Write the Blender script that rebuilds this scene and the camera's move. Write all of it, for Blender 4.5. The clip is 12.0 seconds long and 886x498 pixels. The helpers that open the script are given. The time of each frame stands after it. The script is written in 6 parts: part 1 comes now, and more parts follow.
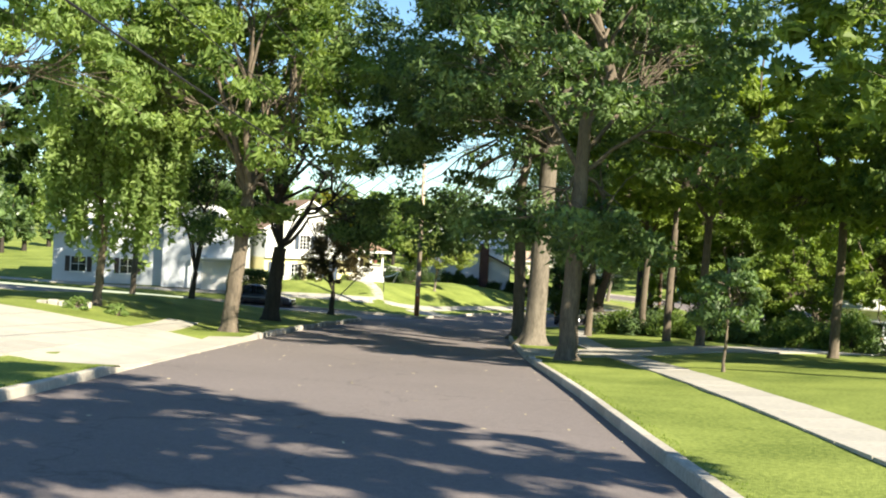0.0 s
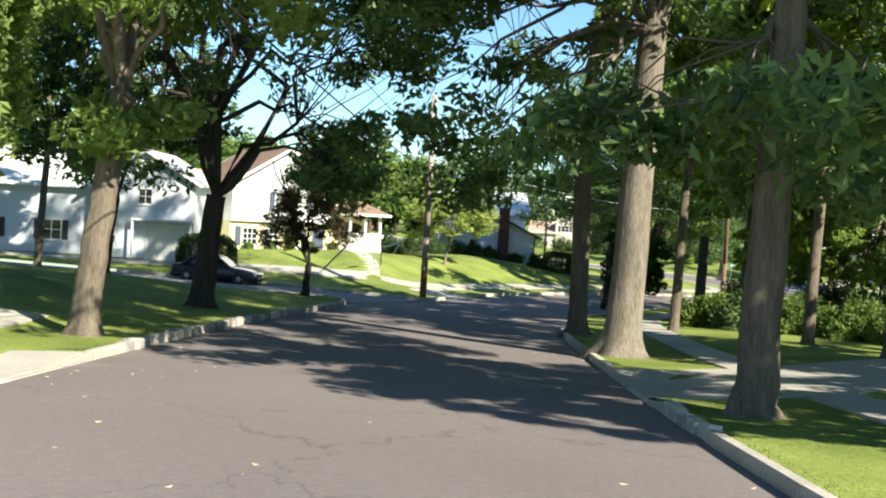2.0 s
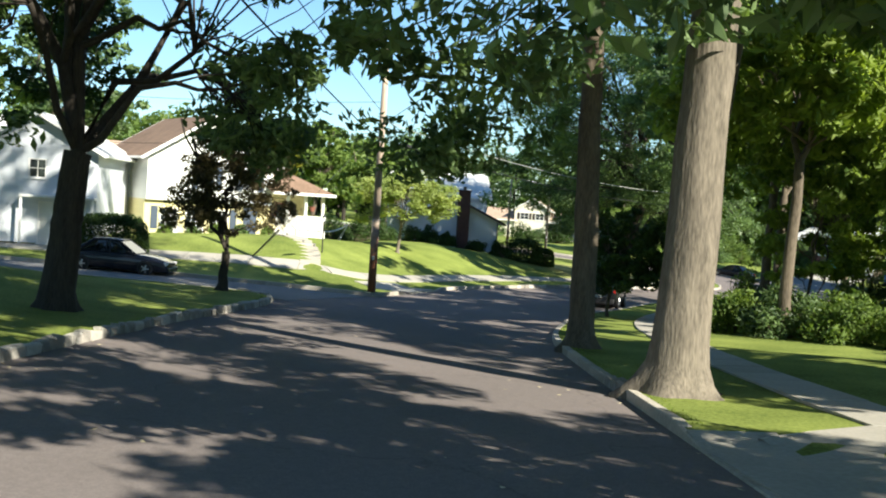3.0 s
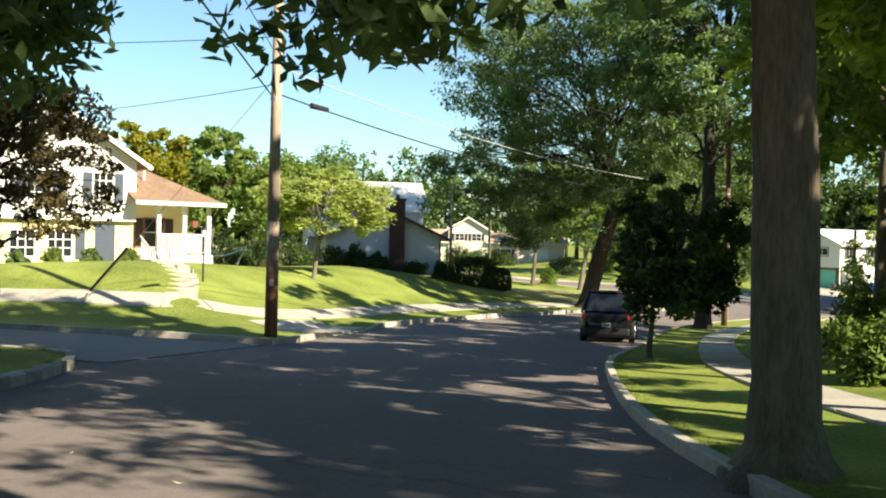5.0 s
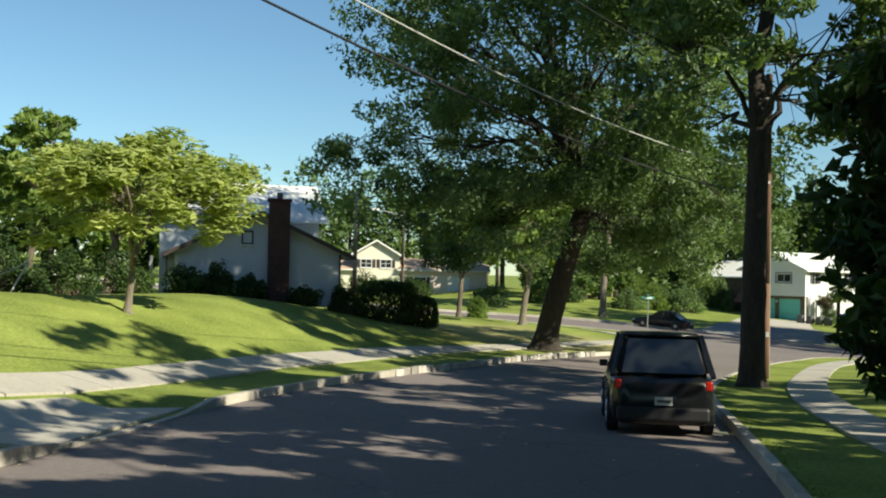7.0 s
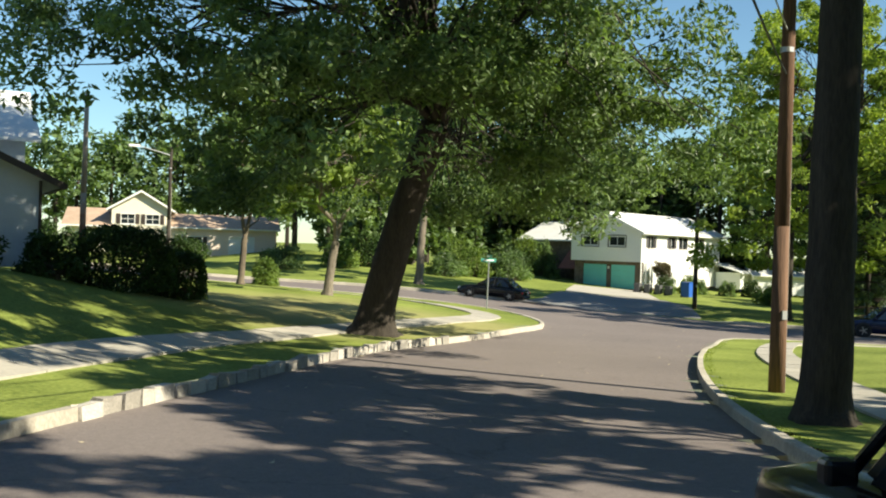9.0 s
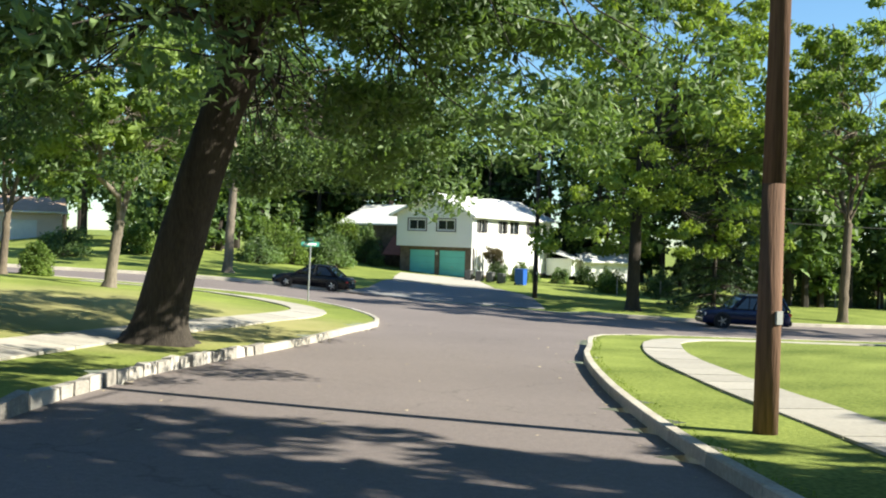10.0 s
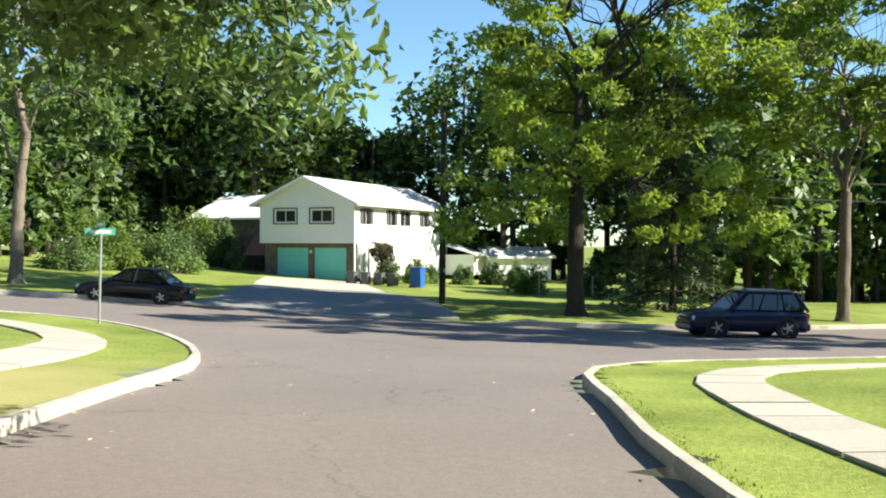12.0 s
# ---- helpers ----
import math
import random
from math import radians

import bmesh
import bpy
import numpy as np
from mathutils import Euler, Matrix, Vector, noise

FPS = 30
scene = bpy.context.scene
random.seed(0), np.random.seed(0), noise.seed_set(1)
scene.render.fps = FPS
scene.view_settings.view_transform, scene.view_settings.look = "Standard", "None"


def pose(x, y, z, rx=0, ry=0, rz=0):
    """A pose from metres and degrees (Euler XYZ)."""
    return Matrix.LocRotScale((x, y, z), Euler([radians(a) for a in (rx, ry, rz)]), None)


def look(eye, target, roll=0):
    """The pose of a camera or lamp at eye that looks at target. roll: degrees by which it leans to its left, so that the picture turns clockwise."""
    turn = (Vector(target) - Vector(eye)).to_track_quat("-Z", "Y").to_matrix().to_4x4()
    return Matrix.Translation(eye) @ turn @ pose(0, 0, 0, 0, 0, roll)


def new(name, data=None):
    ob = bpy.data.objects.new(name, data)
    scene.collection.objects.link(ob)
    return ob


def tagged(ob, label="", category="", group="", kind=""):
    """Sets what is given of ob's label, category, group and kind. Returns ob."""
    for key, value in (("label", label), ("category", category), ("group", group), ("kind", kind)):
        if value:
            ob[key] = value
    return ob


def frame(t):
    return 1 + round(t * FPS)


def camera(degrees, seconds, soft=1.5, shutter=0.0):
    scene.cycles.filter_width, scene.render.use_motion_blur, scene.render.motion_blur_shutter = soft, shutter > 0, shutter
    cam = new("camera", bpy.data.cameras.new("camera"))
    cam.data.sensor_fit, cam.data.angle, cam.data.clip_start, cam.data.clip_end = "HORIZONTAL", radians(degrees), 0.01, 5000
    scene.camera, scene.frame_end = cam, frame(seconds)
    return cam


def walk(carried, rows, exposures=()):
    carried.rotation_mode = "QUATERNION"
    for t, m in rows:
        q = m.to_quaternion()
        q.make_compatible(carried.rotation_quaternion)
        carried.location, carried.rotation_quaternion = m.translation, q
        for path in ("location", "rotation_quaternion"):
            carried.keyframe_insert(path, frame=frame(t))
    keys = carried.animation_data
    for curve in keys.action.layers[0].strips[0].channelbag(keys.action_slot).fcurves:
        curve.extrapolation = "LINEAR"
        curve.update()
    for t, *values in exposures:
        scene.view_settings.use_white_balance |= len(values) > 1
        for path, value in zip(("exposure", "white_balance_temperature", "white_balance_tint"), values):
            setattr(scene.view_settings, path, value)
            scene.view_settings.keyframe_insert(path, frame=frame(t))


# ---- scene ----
cam = camera(45.54, 12.0, soft=2.0)
# seconds, place, yaw, pitch, roll
ROWS = [
    (0, 0.114, -0.001, 2.182, 0.031, -0.652, -2.850),
    (0.5, -0.188, 4.484, 1.910, -0.481, -0.547, -3.333),
    (1, -0.267, 9.419, 1.652, 1.511, -1.359, -3.070),
    (1.5, -0.361, 14.390, 1.413, 1.462, -1.843, -3.309),
    (2, -0.451, 19.629, 1.123, 0.297, -2.087, -3.286),
    (2.5, -0.506, 24.621, 0.835, -0.896, -2.252, -3.705),
    (3, -0.579, 30.028, 0.547, -2.354, -2.534, -3.771),
    (4.8, -0.309, 45.957, -0.736, -6.377, -1.270, -1.625),
    (5, -0.219, 47.674, -0.774, -6.600, -0.653, -1.325),
    (5.5, 0.106, 52.261, -0.924, -7.815, 0.804, -1.435),
    (6, 0.674, 57.277, -1.115, -9.934, 1.645, -1.693),
    (6.5, 1.614, 62.263, -1.347, -10.408, 1.490, -1.501),
    (8.3, 4.261, 79.052, -2.111, -18.650, 0.229, -1.325),
    (8.5, 4.854, 80.732, -2.191, -19.798, 0.028, -1.676),
    (9, 6.326, 84.593, -2.358, -23.250, -0.187, -1.791),
    (9.5, 7.742, 88.316, -2.498, -28.500, -0.361, -1.757),
    (10, 9.604, 92.181, -2.639, -33.317, -0.543, -1.827),
    (10.5, 11.828, 96.138, -2.808, -36.419, -0.469, -1.802),
    (11, 14.476, 100.315, -3.025, -38.420, -0.403, -1.372),
    (11.5, 16.837, 103.606, -3.234, -39.541, -0.298, -0.595),
    (12, 19.162, 106.337, -3.432, -39.900, -0.188, -0.157),
]
walk(cam, [(t, pose(x, y, z, 90 + pitch, roll, yaw)) for t, x, y, z, yaw, pitch, roll in ROWS],
     exposures=[(0.0, 1.45, 7100, 7), (1.5, 1.40, 6700, 6), (3.0, 1.2, 6600, 5), (5.0, 1.32, 7600, 6), (5.5, 0.86, 6500, 2), (6.5, 0.72, 6800, 2), (8.5, 0.93, 7300, 4),
                (9.5, 1.15, 7000, 4), (10.5, 1.40, 6450, 6), (12.0, 1.42, 6800, 5)])
# ---- sky and sun ----
SUN_ELEVATION, SUN_FROM = 34.0, -47.0   # degrees; bearing of the sun from the x axis
world = bpy.data.worlds.new("world")
scene.world = world
world.use_nodes = True
sky = world.node_tree.nodes.new("ShaderNodeTexSky")
sky.sky_type = "NISHITA"
sky.sun_disc = False
sky.sun_elevation = radians(SUN_ELEVATION)
sky.sun_rotation = radians(90 - SUN_FROM)
sky.air_density, sky.dust_density, sky.ozone_density = 1.0, 0.0, 2.5
background = world.node_tree.nodes["Background"]
background.inputs["Strength"].default_value = 0.070
clear_blue = world.node_tree.nodes.new("ShaderNodeMix")
clear_blue.data_type, clear_blue.blend_type = "RGBA", "MULTIPLY"
clear_blue.inputs[0].default_value = 1.0
clear_blue.inputs[7].default_value = (0.80, 1.0, 1.13, 1.0)
world.node_tree.links.new(sky.outputs["Color"], clear_blue.inputs[6])
world.node_tree.links.new(clear_blue.outputs[2], background.inputs["Color"])
sun = new("sun", bpy.data.lights.new("sun", "SUN"))
sun.data.energy, sun.data.angle, sun.data.color = 5.0, radians(0.53), (1.0, 0.94, 0.82)
sun_way = Vector((math.cos(radians(SUN_FROM)) * math.cos(radians(SUN_ELEVATION)),
                  math.sin(radians(SUN_FROM)) * math.cos(radians(SUN_ELEVATION)), math.sin(radians(SUN_ELEVATION))))
sun.matrix_world = look(sun_way * 200, (0, 0, 0))

# ---- the lie of the land ----
LEVEL = [0.2408, 0.1161, -6.0229, -0.5261, -0.7278, -1.0689, 0.1993, 0.7442, -1.3318, 2.3515]
MOUNDS = [(-6, 92, 13, 13, 1.5), (2, 112, 9, 14, 1.3), (-18, 50, 8, 30, 0.5)]
# dropped kerbs: centre and reach
DROPS = [(-7.1, 31.5, 7.6), (3.3, 41.3, 2.6), (0.8, 85.2, 3.4), (47.0, 144.5, 7.0)]


def road_level(x, y):
    """Height of the paving, a smooth valley side."""
    u, v = np.clip(x, -40, 110) / 50, np.clip(y, -20, 180) / 100
    # the left half levels out beyond the cross street
    late = v - np.where(v > 1.42, 1.42 + 0.32 * (1 - np.exp(-(v - 1.42) / 0.32)) * 0.35, v)
    v = v - late * smooth((36 - np.asarray(x, float)) / 16)
    c = LEVEL
    return (c[0] + c[1] * u + c[2] * v + c[3] * u * u + c[4] * u * v + c[5] * v * v
            + c[6] * u ** 3 + c[7] * u * u * v + c[8] * u * v * v + c[9] * v ** 3)


def poly_distance(px, py, outline):
    """Signed distance to a closed outline, negative inside."""
    best = np.full(np.shape(px), 1e18)
    inside = np.zeros(np.shape(px), bool)
    for (ax, ay), (bx, by) in zip(outline, outline[1:] + outline[:1]):
        dx, dy = bx - ax, by - ay
        t = np.clip(((px - ax) * dx + (py - ay) * dy) / (dx * dx + dy * dy), 0, 1)
        best = np.minimum(best, (px - ax - t * dx) ** 2 + (py - ay - t * dy) ** 2)
        crossing = (ay > py) != (by > py)
        if by != ay:
            inside ^= crossing & (px < (bx - ax) * (py - ay) / (by - ay) + ax)
    return np.where(inside, -1, 1) * np.sqrt(best)


def smooth(t):
    t = np.clip(t, 0, 1)
    return t * t * (3 - 2 * t)


def round_off(points, rounds=1):
    """Corner cutting on an open line."""
    for _ in range(rounds):
        out = [points[0]]
        for (ax, ay), (bx, by) in zip(points, points[1:]):
            out += [(0.75 * ax + 0.25 * bx, 0.75 * ay + 0.25 * by), (0.25 * ax + 0.75 * bx, 0.25 * ay + 0.75 * by)]
        points = out + [points[-1]]
    return points


def lawn_rise(x, y):
    """How far the lots climb above the paving at their backs."""
    rise = 0.35
    for cx, cy, rx, ry, h in MOUNDS:
        rise = rise + h * np.exp(-((x - cx) / rx) ** 2 - ((y - cy) / ry) ** 2)
    return rise


def ground_level(x, y, d=None):
    """Top of the lawns; d is the distance from the kerb."""
    if d is None:
        d = poly_distance(np.float64(x), np.float64(y), ROAD)
    low = 0
    for cx, cy, r in DROPS:
        low = np.maximum(low, smooth((r + 0.4 - np.hypot(x - cx, y - cy)) / 0.8))
    step = 0.16 * (1 - low * smooth((2.6 - d) / 1.4))
    return road_level(x, y) + step + lawn_rise(x, y) * smooth((d - 1.0) / 9.0)


KERB_RIGHT = round_off([(2.7, -40), (2.9, 5), (3.05, 14), (3.3, 25), (3.25, 37), (3.5, 45), (3.75, 54), (4.1, 61), (5.3, 67),
                        (7.3, 75), (9.2, 79.2), (12, 86), (15, 93.5), (17.9, 99), (20.6, 103.3), (23.9, 108), (28.3, 113.7),
                        (31.6, 117.2), (33.8, 119.8), (35.6, 121.4), (38.4, 121.8), (44, 120.3), (60, 116), (130, 97)])
KERB_LEFT = round_off([(-6.6, -40), (-6.6, 5), (-6.8, 18), (-7.1, 28), (-7.1, 42), (-6.8, 50), (-6.3, 58), (-5.3, 64.5),
                       (-4.9, 69.0), (-5.6, 71.8), (-8.2, 73.0), (-14, 73.6), (-50, 76)])
KERB_CORNER = round_off([(-50, 84), (-12, 81), (-7.2, 80), (-4.2, 79.3), (-2.2, 78.2), (-1.5, 77.6), (-0.6, 80.9), (0.2, 83),
                         (1.7, 88), (2.9, 91), (5.4, 96), (8.4, 100.7), (11, 104.5), (14.2, 109.3), (16.7, 112.3), (21, 116.5),
                         (25, 121.3), (28, 124.5), (29.3, 126.5), (30.5, 129.5), (31.6, 134), (31.3, 138.3), (29, 141.3),
                         (20, 145.2), (-60, 160)])
KERB_FAR = round_off([(-60, 172), (20, 157), (33, 153), (40, 147), (46, 140), (52, 133.5), (62, 129.5), (130, 112)])
ROAD = KERB_RIGHT + KERB_FAR[::-1] + KERB_CORNER[::-1] + KERB_LEFT[::-1]


def G(x, y):
    return float(ground_level(x, y))


# ---- materials ----
def material(name, colour, rough=0.8, metal=0.0, spread=0.25, scale=3.0, fine=40.0, bump=0.15, bump_scale=60.0, tint=None,
             per_object=0.0, per_island=0.0, specular=0.4, stretch=(1, 1, 1)):
    """A surface with blotches at one scale, grain at another, and fine relief."""
    m = bpy.data.materials.new(name)
    m.use_nodes = True
    nodes, links = m.node_tree.nodes, m.node_tree.links
    skin = nodes["Principled BSDF"]
    skin.inputs["Roughness"].default_value = rough
    skin.inputs["Metallic"].default_value = metal
    skin.inputs["Specular IOR Level"].default_value = specular
    place = nodes.new("ShaderNodeTexCoord")
    mapping = nodes.new("ShaderNodeMapping")
    mapping.inputs["Scale"].default_value = stretch
    links.new(place.outputs["Object"], mapping.inputs["Vector"])
    large, small = nodes.new("ShaderNodeTexNoise"), nodes.new("ShaderNodeTexNoise")
    for n, s, detail in ((large, scale, 4), (small, fine, 3)):
        n.inputs["Scale"].default_value, n.inputs["Detail"].default_value = s, detail
        links.new(mapping.outputs["Vector"], n.inputs["Vector"])
    both = nodes.new("ShaderNodeMath")
    both.operation = "MULTIPLY_ADD"
    both.inputs[1].default_value = 0.5
    links.new(small.outputs["Fac"], both.inputs[0])
    half = nodes.new("ShaderNodeMath")
    half.operation = "MULTIPLY"
    half.inputs[1].default_value = 0.5
    links.new(large.outputs["Fac"], half.inputs[0])
    links.new(half.outputs[0], both.inputs[2])
    last = both
    if per_object or per_island:
        chance = nodes.new("ShaderNodeObjectInfo") if per_object else nodes.new("ShaderNodeNewGeometry")
        push = nodes.new("ShaderNodeMath")
        push.operation = "MULTIPLY_ADD"
        push.inputs[1].default_value = (per_object or per_island)
        links.new(chance.outputs["Random" if per_object else "Random Per Island"], push.inputs[0])
        shift = nodes.new("ShaderNodeMath")
        shift.operation = "SUBTRACT"
        shift.inputs[1].default_value = (per_object or per_island) / 2
        links.new(both.outputs[0], push.inputs[2])
        links.new(push.outputs[0], shift.inputs[0])
        last = shift
    ramp = nodes.new("ShaderNodeValToRGB")
    dark = [c * (1 - spread) for c in colour]
    light = [min(1, c * (1 + spread)) for c in (tint or colour)]
    ramp.color_ramp.elements[0].position, ramp.color_ramp.elements[1].position = 0.32, 0.68
    ramp.color_ramp.elements[0].color, ramp.color_ramp.elements[1].color = (*dark, 1), (*light, 1)
    links.new(last.outputs[0], ramp.inputs["Fac"])
    links.new(ramp.outputs["Color"], skin.inputs["Base Color"])
    if bump:
        grain = nodes.new("ShaderNodeTexNoise")
        grain.inputs["Scale"].default_value, grain.inputs["Detail"].default_value = bump_scale, 4
        links.new(mapping.outputs["Vector"], grain.inputs["Vector"])
        relief = nodes.new("ShaderNodeBump")
        relief.inputs["Strength"].default_value, relief.inputs["Distance"].default_value = bump, 0.02
        links.new(grain.outputs["Fac"], relief.inputs["Height"])
        links.new(relief.outputs["Normal"], skin.inputs["Normal"])
    return m


def leaf_material(name, dark, light, through_light=0.45, gloss=0.25):
    """Leaves: each its own shade, partly letting the light through."""
    m = bpy.data.materials.new(name)
    m.use_nodes = True
    nodes, links = m.node_tree.nodes, m.node_tree.links
    skin, out = nodes["Principled BSDF"], nodes["Material Output"]
    skin.inputs["Roughness"].default_value = 0.5
    skin.inputs["Specular IOR Level"].default_value = gloss
    chance = nodes.new("ShaderNodeNewGeometry")
    ramp = nodes.new("ShaderNodeValToRGB")
    ramp.color_ramp.elements[0].color, ramp.color_ramp.elements[1].color = (*dark, 1), (*light, 1)
    place = nodes.new("ShaderNodeTexCoord")
    sprays = nodes.new("ShaderNodeTexNoise")
    sprays.inputs["Scale"].default_value = 0.75
    sprays.inputs["Detail"].default_value = 2.0
    links.new(place.outputs["Object"], sprays.inputs["Vector"])
    stretch = nodes.new("ShaderNodeMapRange")
    stretch.inputs[1].default_value, stretch.inputs[2].default_value = 0.38, 0.64
    links.new(sprays.outputs["Fac"], stretch.inputs[0])
    both = nodes.new("ShaderNodeMix")
    both.inputs[0].default_value = 0.58
    links.new(chance.outputs["Random Per Island"], both.inputs[2])
    links.new(stretch.outputs[0], both.inputs[3])
    links.new(both.outputs[0], ramp.inputs["Fac"])
    links.new(ramp.outputs["Color"], skin.inputs["Base Color"])
    clear = nodes.new("ShaderNodeBsdfTranslucent")
    warm = nodes.new("ShaderNodeMix")
    warm.data_type, warm.blend_type = "RGBA", "MULTIPLY"
    warm.inputs[0].default_value = 1.0
    warm.inputs[7].default_value = (1.22, 1.25, 0.60, 1)
    links.new(ramp.outputs["Color"], warm.inputs[6])
    links.new(warm.outputs[2], clear.inputs["Color"])
    mix = nodes.new("ShaderNodeMixShader")
    mix.inputs[0].default_value = through_light
    links.new(skin.outputs[0], mix.inputs[1])
    links.new(clear.outputs[0], mix.inputs[2])
    links.new(mix.outputs[0], out.inputs["Surface"])
    return m


def glass_material(name, colour=(0.02, 0.025, 0.03), rough=0.04):
    m = bpy.data.materials.new(name)
    m.use_nodes = True
    skin = m.node_tree.nodes["Principled BSDF"]
    skin.inputs["Base Color"].default_value = (*colour, 1)
    skin.inputs["Roughness"].default_value = rough
    skin.inputs["Specular IOR Level"].default_value = 0.8
    return m


def siding_material(name, colour, rough=0.55):
    """Painted lap boards, 0.2 m to the weather."""
    m = material(name, colour, rough, spread=0.05, scale=0.8, fine=9.0, bump=0)
    nodes, links = m.node_tree.nodes, m.node_tree.links
    place = nodes.new("ShaderNodeTexCoord")
    wave = nodes.new("ShaderNodeTexWave")
    wave.wave_profile, wave.bands_direction = "SAW", "Z"
    wave.inputs["Scale"].default_value = 1.55
    links.new(place.outputs["Object"], wave.inputs["Vector"])
    relief = nodes.new("ShaderNodeBump")
    relief.inputs["Strength"].default_value, relief.inputs["Distance"].default_value = 0.5, 0.015
    links.new(wave.outputs["Fac"], relief.inputs["Height"])
    links.new(relief.outputs["Normal"], nodes["Principled BSDF"].inputs["Normal"])
    return m


def asphalt_material(name, colour):
    """Old street paving: fine stone, patches, faint cracks."""
    m = material(name, colour, 0.9, spread=0.13, scale=0.18, fine=9.0, bump=0.35, bump_scale=90, specular=0.25)
    nodes, links = m.node_tree.nodes, m.node_tree.links
    skin = nodes["Principled BSDF"]
    before = skin.inputs["Base Color"].links[0].from_socket
    place = nodes.new("ShaderNodeTexCoord")
    speck = nodes.new("ShaderNodeTexVoronoi")
    speck.inputs["Scale"].default_value = 55
    links.new(place.outputs["Object"], speck.inputs["Vector"])
    crack = nodes.new("ShaderNodeTexVoronoi")
    crack.feature = "DISTANCE_TO_EDGE"
    crack.inputs["Scale"].default_value = 0.16
    bend = nodes.new("ShaderNodeTexNoise")
    bend.inputs["Scale"].default_value, bend.inputs["Detail"].default_value = 1.2, 5
    add = nodes.new("ShaderNodeVectorMath")
    add.operation = "MULTIPLY_ADD"
    add.inputs[1].default_value = (1.6, 1.6, 0)
    links.new(place.outputs["Object"], bend.inputs["Vector"])
    links.new(bend.outputs["Color"], add.inputs[0])
    links.new(place.outputs["Object"], add.inputs[2])
    links.new(add.outputs[0], crack.inputs["Vector"])
    line = nodes.new("ShaderNodeMapRange")
    line.inputs["From Min"].default_value, line.inputs["From Max"].default_value = 0.0, 0.006
    line.inputs["To Min"].default_value, line.inputs["To Max"].default_value = 0.72, 1.0
    links.new(crack.outputs["Distance"], line.inputs["Value"])
    tone = nodes.new("ShaderNodeMapRange")
    tone.inputs["To Min"].default_value, tone.inputs["To Max"].default_value = 0.82, 1.18
    links.new(speck.outputs["Color"], tone.inputs["Value"])
    times = nodes.new("ShaderNodeMath")
    times.operation = "MULTIPLY"
    links.new(line.outputs[0], times.inputs[0])
    links.new(tone.outputs[0], times.inputs[1])
    mix = nodes.new("ShaderNodeVectorMath")
    mix.operation = "SCALE"
    links.new(before, mix.inputs[0])
    links.new(times.outputs[0], mix.inputs["Scale"])
    links.new(mix.outputs[0], skin.inputs["Base Color"])
    return m


def grass_material(name, colour, dry, parched):
    """Mown grass with dry patches and mower-scale unevenness; one corner lawn is parched to straw."""
    m = material(name, colour, 0.95, spread=0.35, scale=0.35, fine=14, bump=0.9, bump_scale=35, tint=dry, specular=0.1)
    nodes, links = m.node_tree.nodes, m.node_tree.links
    skin = nodes["Principled BSDF"]
    before = skin.inputs["Base Color"].links[0].from_socket
    place, away = nodes.new("ShaderNodeTexCoord"), nodes.new("ShaderNodeVectorMath")
    away.operation = "DISTANCE"
    away.inputs[1].default_value = (*parched, -5.0)
    links.new(place.outputs["Object"], away.inputs[0])
    rag = nodes.new("ShaderNodeTexNoise")
    rag.inputs["Scale"].default_value, rag.inputs["Detail"].default_value = 0.5, 5
    links.new(place.outputs["Object"], rag.inputs["Vector"])
    edge = nodes.new("ShaderNodeMath")
    edge.operation = "MULTIPLY_ADD"
    edge.inputs[1].default_value = 9.0
    links.new(rag.outputs["Fac"], edge.inputs[0])
    links.new(away.outputs["Value"], edge.inputs[2])
    reach = nodes.new("ShaderNodeMapRange")
    reach.inputs[1].default_value, reach.inputs[2].default_value = 9.0, 15.5
    reach.inputs[3].default_value, reach.inputs[4].default_value = 0.85, 0.0
    links.new(edge.outputs[0], reach.inputs[0])
    mix = nodes.new("ShaderNodeMix")
    mix.data_type = "RGBA"
    mix.inputs[7].default_value = (0.36, 0.325, 0.15, 1)
    links.new(reach.outputs[0], mix.inputs[0])
    links.new(before, mix.inputs[6])
    links.new(mix.outputs[2], skin.inputs["Base Color"])
    return m


ASPHALT = asphalt_material("asphalt", (0.190, 0.162, 0.155))
PALE_ASPHALT = asphalt_material("pale_asphalt", (0.22, 0.215, 0.215))
GRASS = grass_material("grass", (0.125, 0.180, 0.038), (0.225, 0.262, 0.066), (18.5, 122.0))
BLADE = leaf_material("grass_blade", (0.13, 0.20, 0.035), (0.26, 0.31, 0.075), 0.45, 0.1)
CONCRETE = material("concrete", (0.41, 0.38, 0.33), 0.9, spread=0.16, scale=0.7, fine=12, bump=0.3, bump_scale=45, per_object=0.22)
KERB_CONCRETE = material("kerb_concrete", (0.44, 0.40, 0.34), 0.9, spread=0.25, scale=1.1, fine=14, bump=0.5, bump_scale=30, per_object=0.25)
KERB_GRANITE = material("kerb_granite", (0.40, 0.37, 0.33), 0.85, spread=0.35, scale=2.5, fine=30, bump=0.7, bump_scale=22, per_object=0.4)
BARK = material("bark", (0.135, 0.108, 0.080), 0.95, spread=0.5, scale=1.6, fine=9, bump=1.0, bump_scale=7, stretch=(3, 3, 0.55))
PALE_BARK = material("pale_bark", (0.165, 0.140, 0.110), 0.95, spread=0.5, scale=1.4, fine=8, bump=1.0, bump_scale=6, stretch=(3, 3, 0.6))
# Lowered to near black to carry the crown's shade on the great oak.
SHADED_DARK_BARK = material("shaded_dark_bark", (0.044, 0.036, 0.029), 0.95, spread=0.5, scale=1.6, fine=9, bump=1.0, bump_scale=7, stretch=(3, 3, 0.55))
